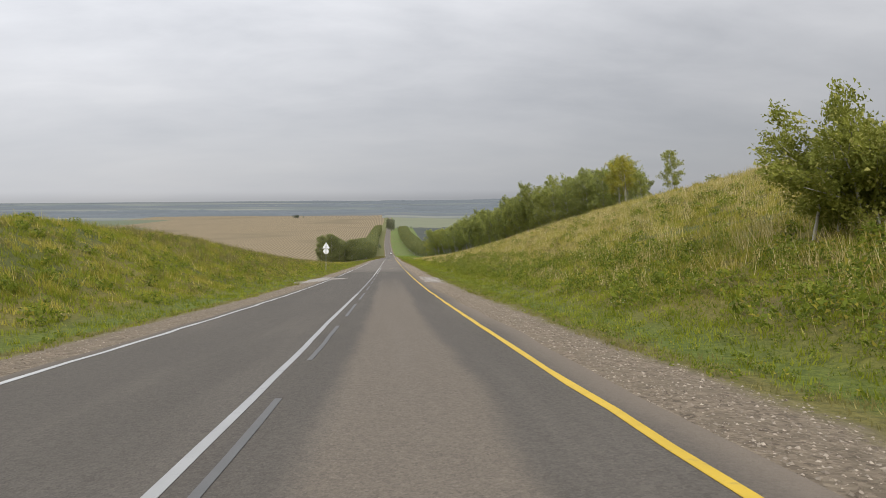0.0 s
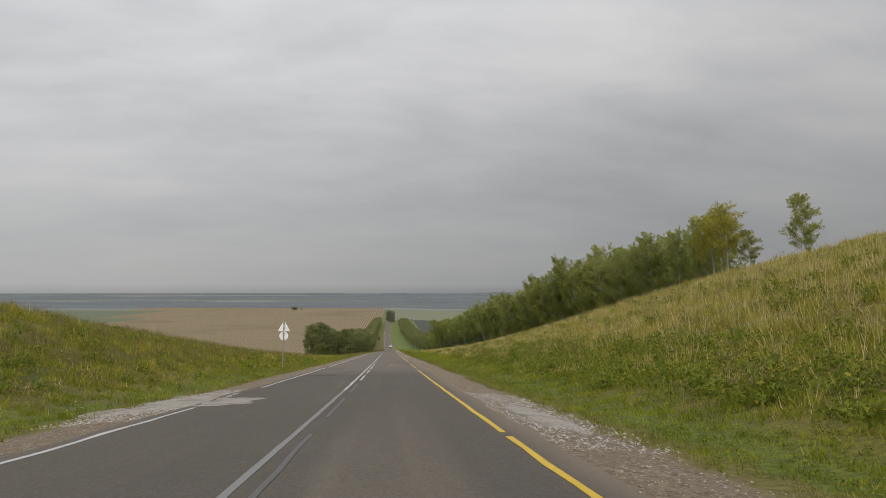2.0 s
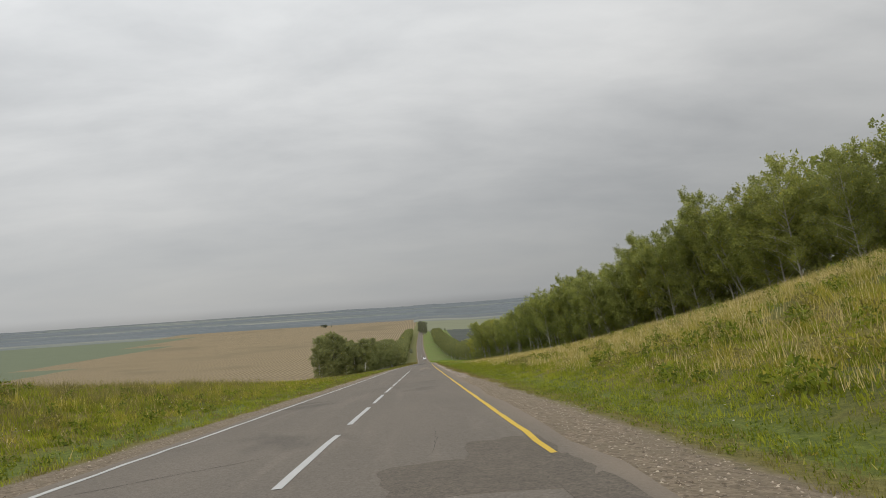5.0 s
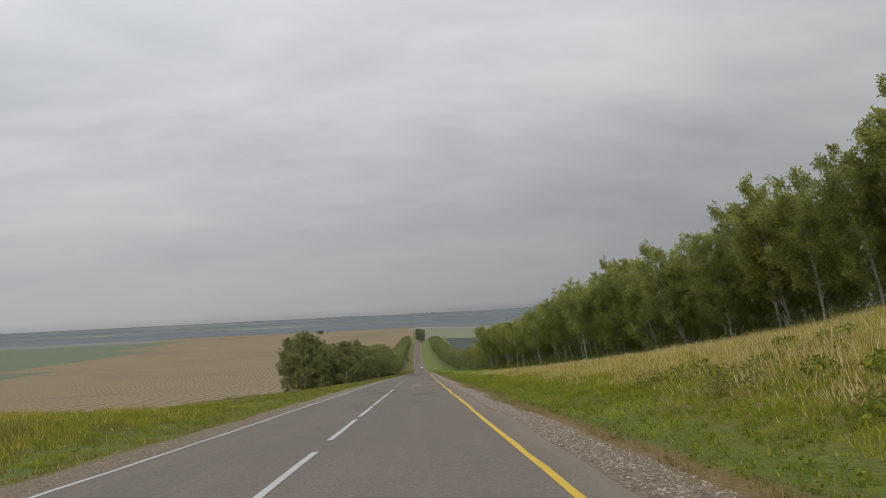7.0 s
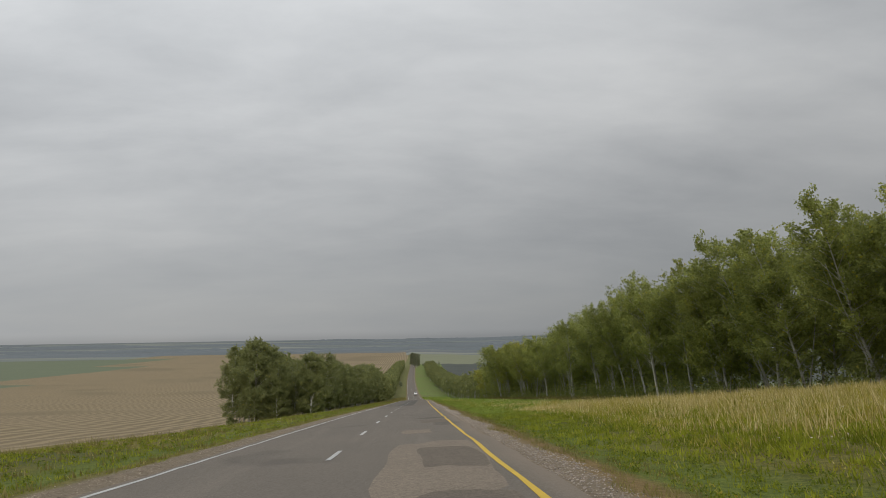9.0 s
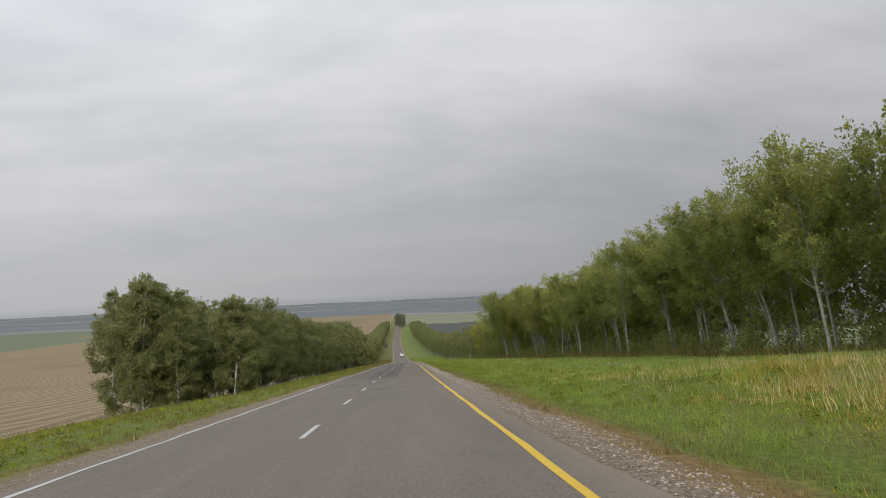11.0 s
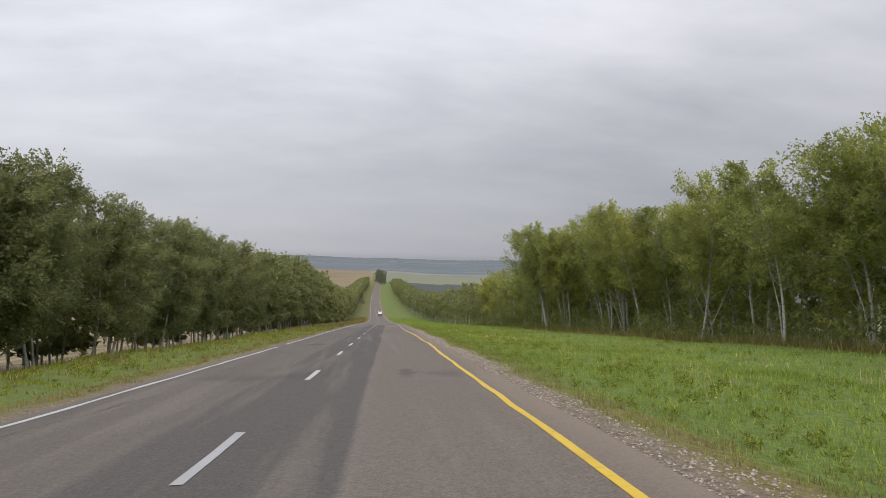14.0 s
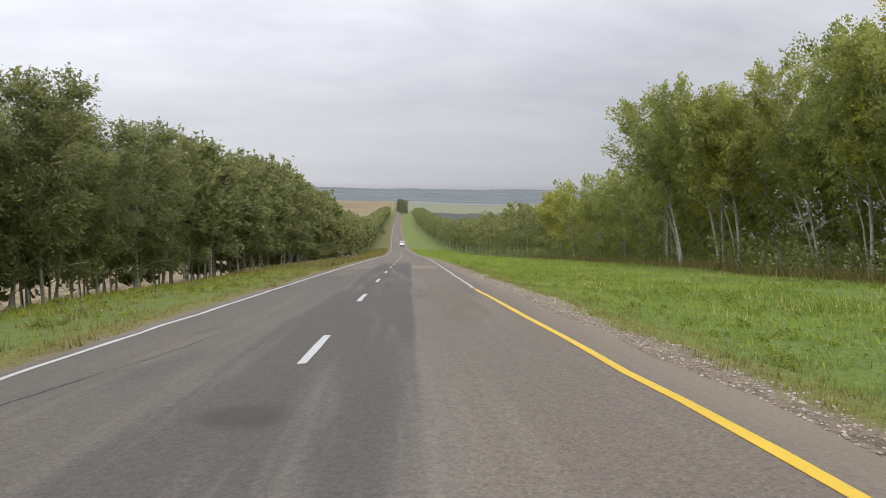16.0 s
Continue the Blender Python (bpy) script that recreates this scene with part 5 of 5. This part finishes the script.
build_blades("dry_grass", "tall dry grass on the low bank beside the road", u, y, g.uniform(0.15, 0.5, len(u)) * np.clip((-u - 6) / 4, 0.4, 1) * tufts(u, y), np.full(len(u), 0.018), DRY_BLADE, 6, 0.4)
u, y = clustered(g, 36000, -27, -8.5, 50, 150, 36, 0.3)
build_blades("dry_grass", "tall brown stalks along the crest of the low bank", u, y, g.uniform(0.4, 0.9, len(u)) * np.clip((-u - 7) / 5, 0.4, 1), np.full(len(u), 0.014), BROWN_BLADE, 17, 0.26)
u, y = clustered(g, 80000, -20, -7, 12, 165, 40, 0.18)
build_blades("green_grass", "green grass between the dry stalks on the bank", u, y, g.uniform(0.12, 0.42, len(u)) * np.clip((-u - 5.5) / 4, 0.4, 1), np.full(len(u), 0.016), GREEN_BLADE, 16, 0.45)
u, y = clustered(g, 3200, 7, 21, 225, 335, 22, 0.4)
build_blades("dry_grass", "pale dry stalks standing in the meadow", u, y, g.uniform(0.15, 0.38, len(u)), np.full(len(u), 0.007), STRAW_BLADE, 18, 0.25)
u, y = clustered(g, 5000, -14, -9, 160, 345, 12, 0.2)
build_blades("dry_grass", "pale dry grass along the field edge", u, y, g.uniform(0.15, 0.4, len(u)), np.full(len(u), 0.011), BROWN_BLADE, 7, 0.3)
u = knots(RIGHT_EDGE, np.linspace(150, 400, 26000)) + g.normal(-1.0, 0.7, 26000)
build_blades("dry_grass", "brown uncut grass strip at the foot of the belt", u, np.linspace(150, 400, 26000), g.uniform(0.35, 0.95, 26000), np.full(26000, 0.03), BROWN_BLADE, 8, 0.3)

u = g.uniform(3.58, 5.3, 62000)
y = 3 + 317 * g.uniform(0, 1, 62000) ** 1.15
keep = u < shoulder(y, 0) + 0.1
u, y = u[keep], y[keep]
build_stones("gravel", "grey crushed stone on the road shoulder", u, y, (0.007 + 0.02 * g.uniform(0, 1, len(u)) ** 3) * (1 - 0.25 * ease((y - 100) / 60)), STONE, 20)
u = -g.uniform(3.4, 4.9, 26000)
y = g.uniform(4, 320, 26000)
keep = -u < shoulder(y, 1)
u, y = u[keep], y[keep]
build_stones("gravel", "grey crushed stone on the road shoulder", u, y, 0.008 + 0.018 * g.uniform(0, 1, len(u)) ** 3, STONE, 21)
u, y = np.concatenate([g.uniform(-5.6, -3.0, 3600), g.uniform(3.6, 5.4, 2600)]), np.concatenate([g.uniform(49, 60, 3600), g.uniform(44, 56, 2600)])
build_stones("gravel", "heaps of pale crushed stone beside the road", u, y, 0.015 + 0.03 * g.uniform(0, 1, len(u)) ** 2.5, CONCRETE, 22)

u = g.uniform(3.68, 4.6, 36000)
y = g.uniform(130, 322, 36000)
keep = u < shoulder(y, 0) + 0.25
u, y = u[keep], y[keep]
build_stones("gravel", "loose brownish crushed stone along the lower road shoulder", u, y, 0.011 + 0.018 * g.uniform(0, 1, len(u)) ** 2.2, PINK_STONE, 23)

YELLOW_FLOWER = make_plain("yellow_petals", (0.75, 0.6, 0.05), 0.6)
WHITE_FLOWER = make_plain("white_petals", (0.75, 0.74, 0.7), 0.6)
for name, label, mat, n, ranges in (("wildflowers", "scattered small yellow wildflowers in the verge", YELLOW_FLOWER, 1300, ((6.5, 14, 60, 330), (6.2, 9.5, 221, 232), (6.0, 9, 288, 298))),
                                    ("wildflowers", "scattered small white wildflowers in the verge", WHITE_FLOWER, 500, ((6.5, 15, 10, 330), (-9, -5.5, 30, 330)))):
    us, ys = [], []
    for a, b, c, d in ranges:
        q, w = clustered(g, n // len(ranges), a, b, c, d, 9, 0.35)
        us.append(q)
        ys.append(w)
    u, y = np.concatenate(us), np.concatenate(ys)
    c = surface(u, y) + np.stack([0 * u, 0 * u, g.uniform(0.15, 0.4, len(u))], -1)
    e = g.uniform(0.012, 0.03, len(u))[:, None]
    v = np.stack([c + e * d for d in np.array(((1, 0, 0.1), (0.3, 1, 0), (-1, 0.3, 0.1), (0, -1, 0.0)))], 1).reshape(-1, 3)
    tagged(new(name, mesh_of(name, v, np.arange(len(u) * 4).reshape(-1, 4), [mat])), label, "flowers", kind="stuff")
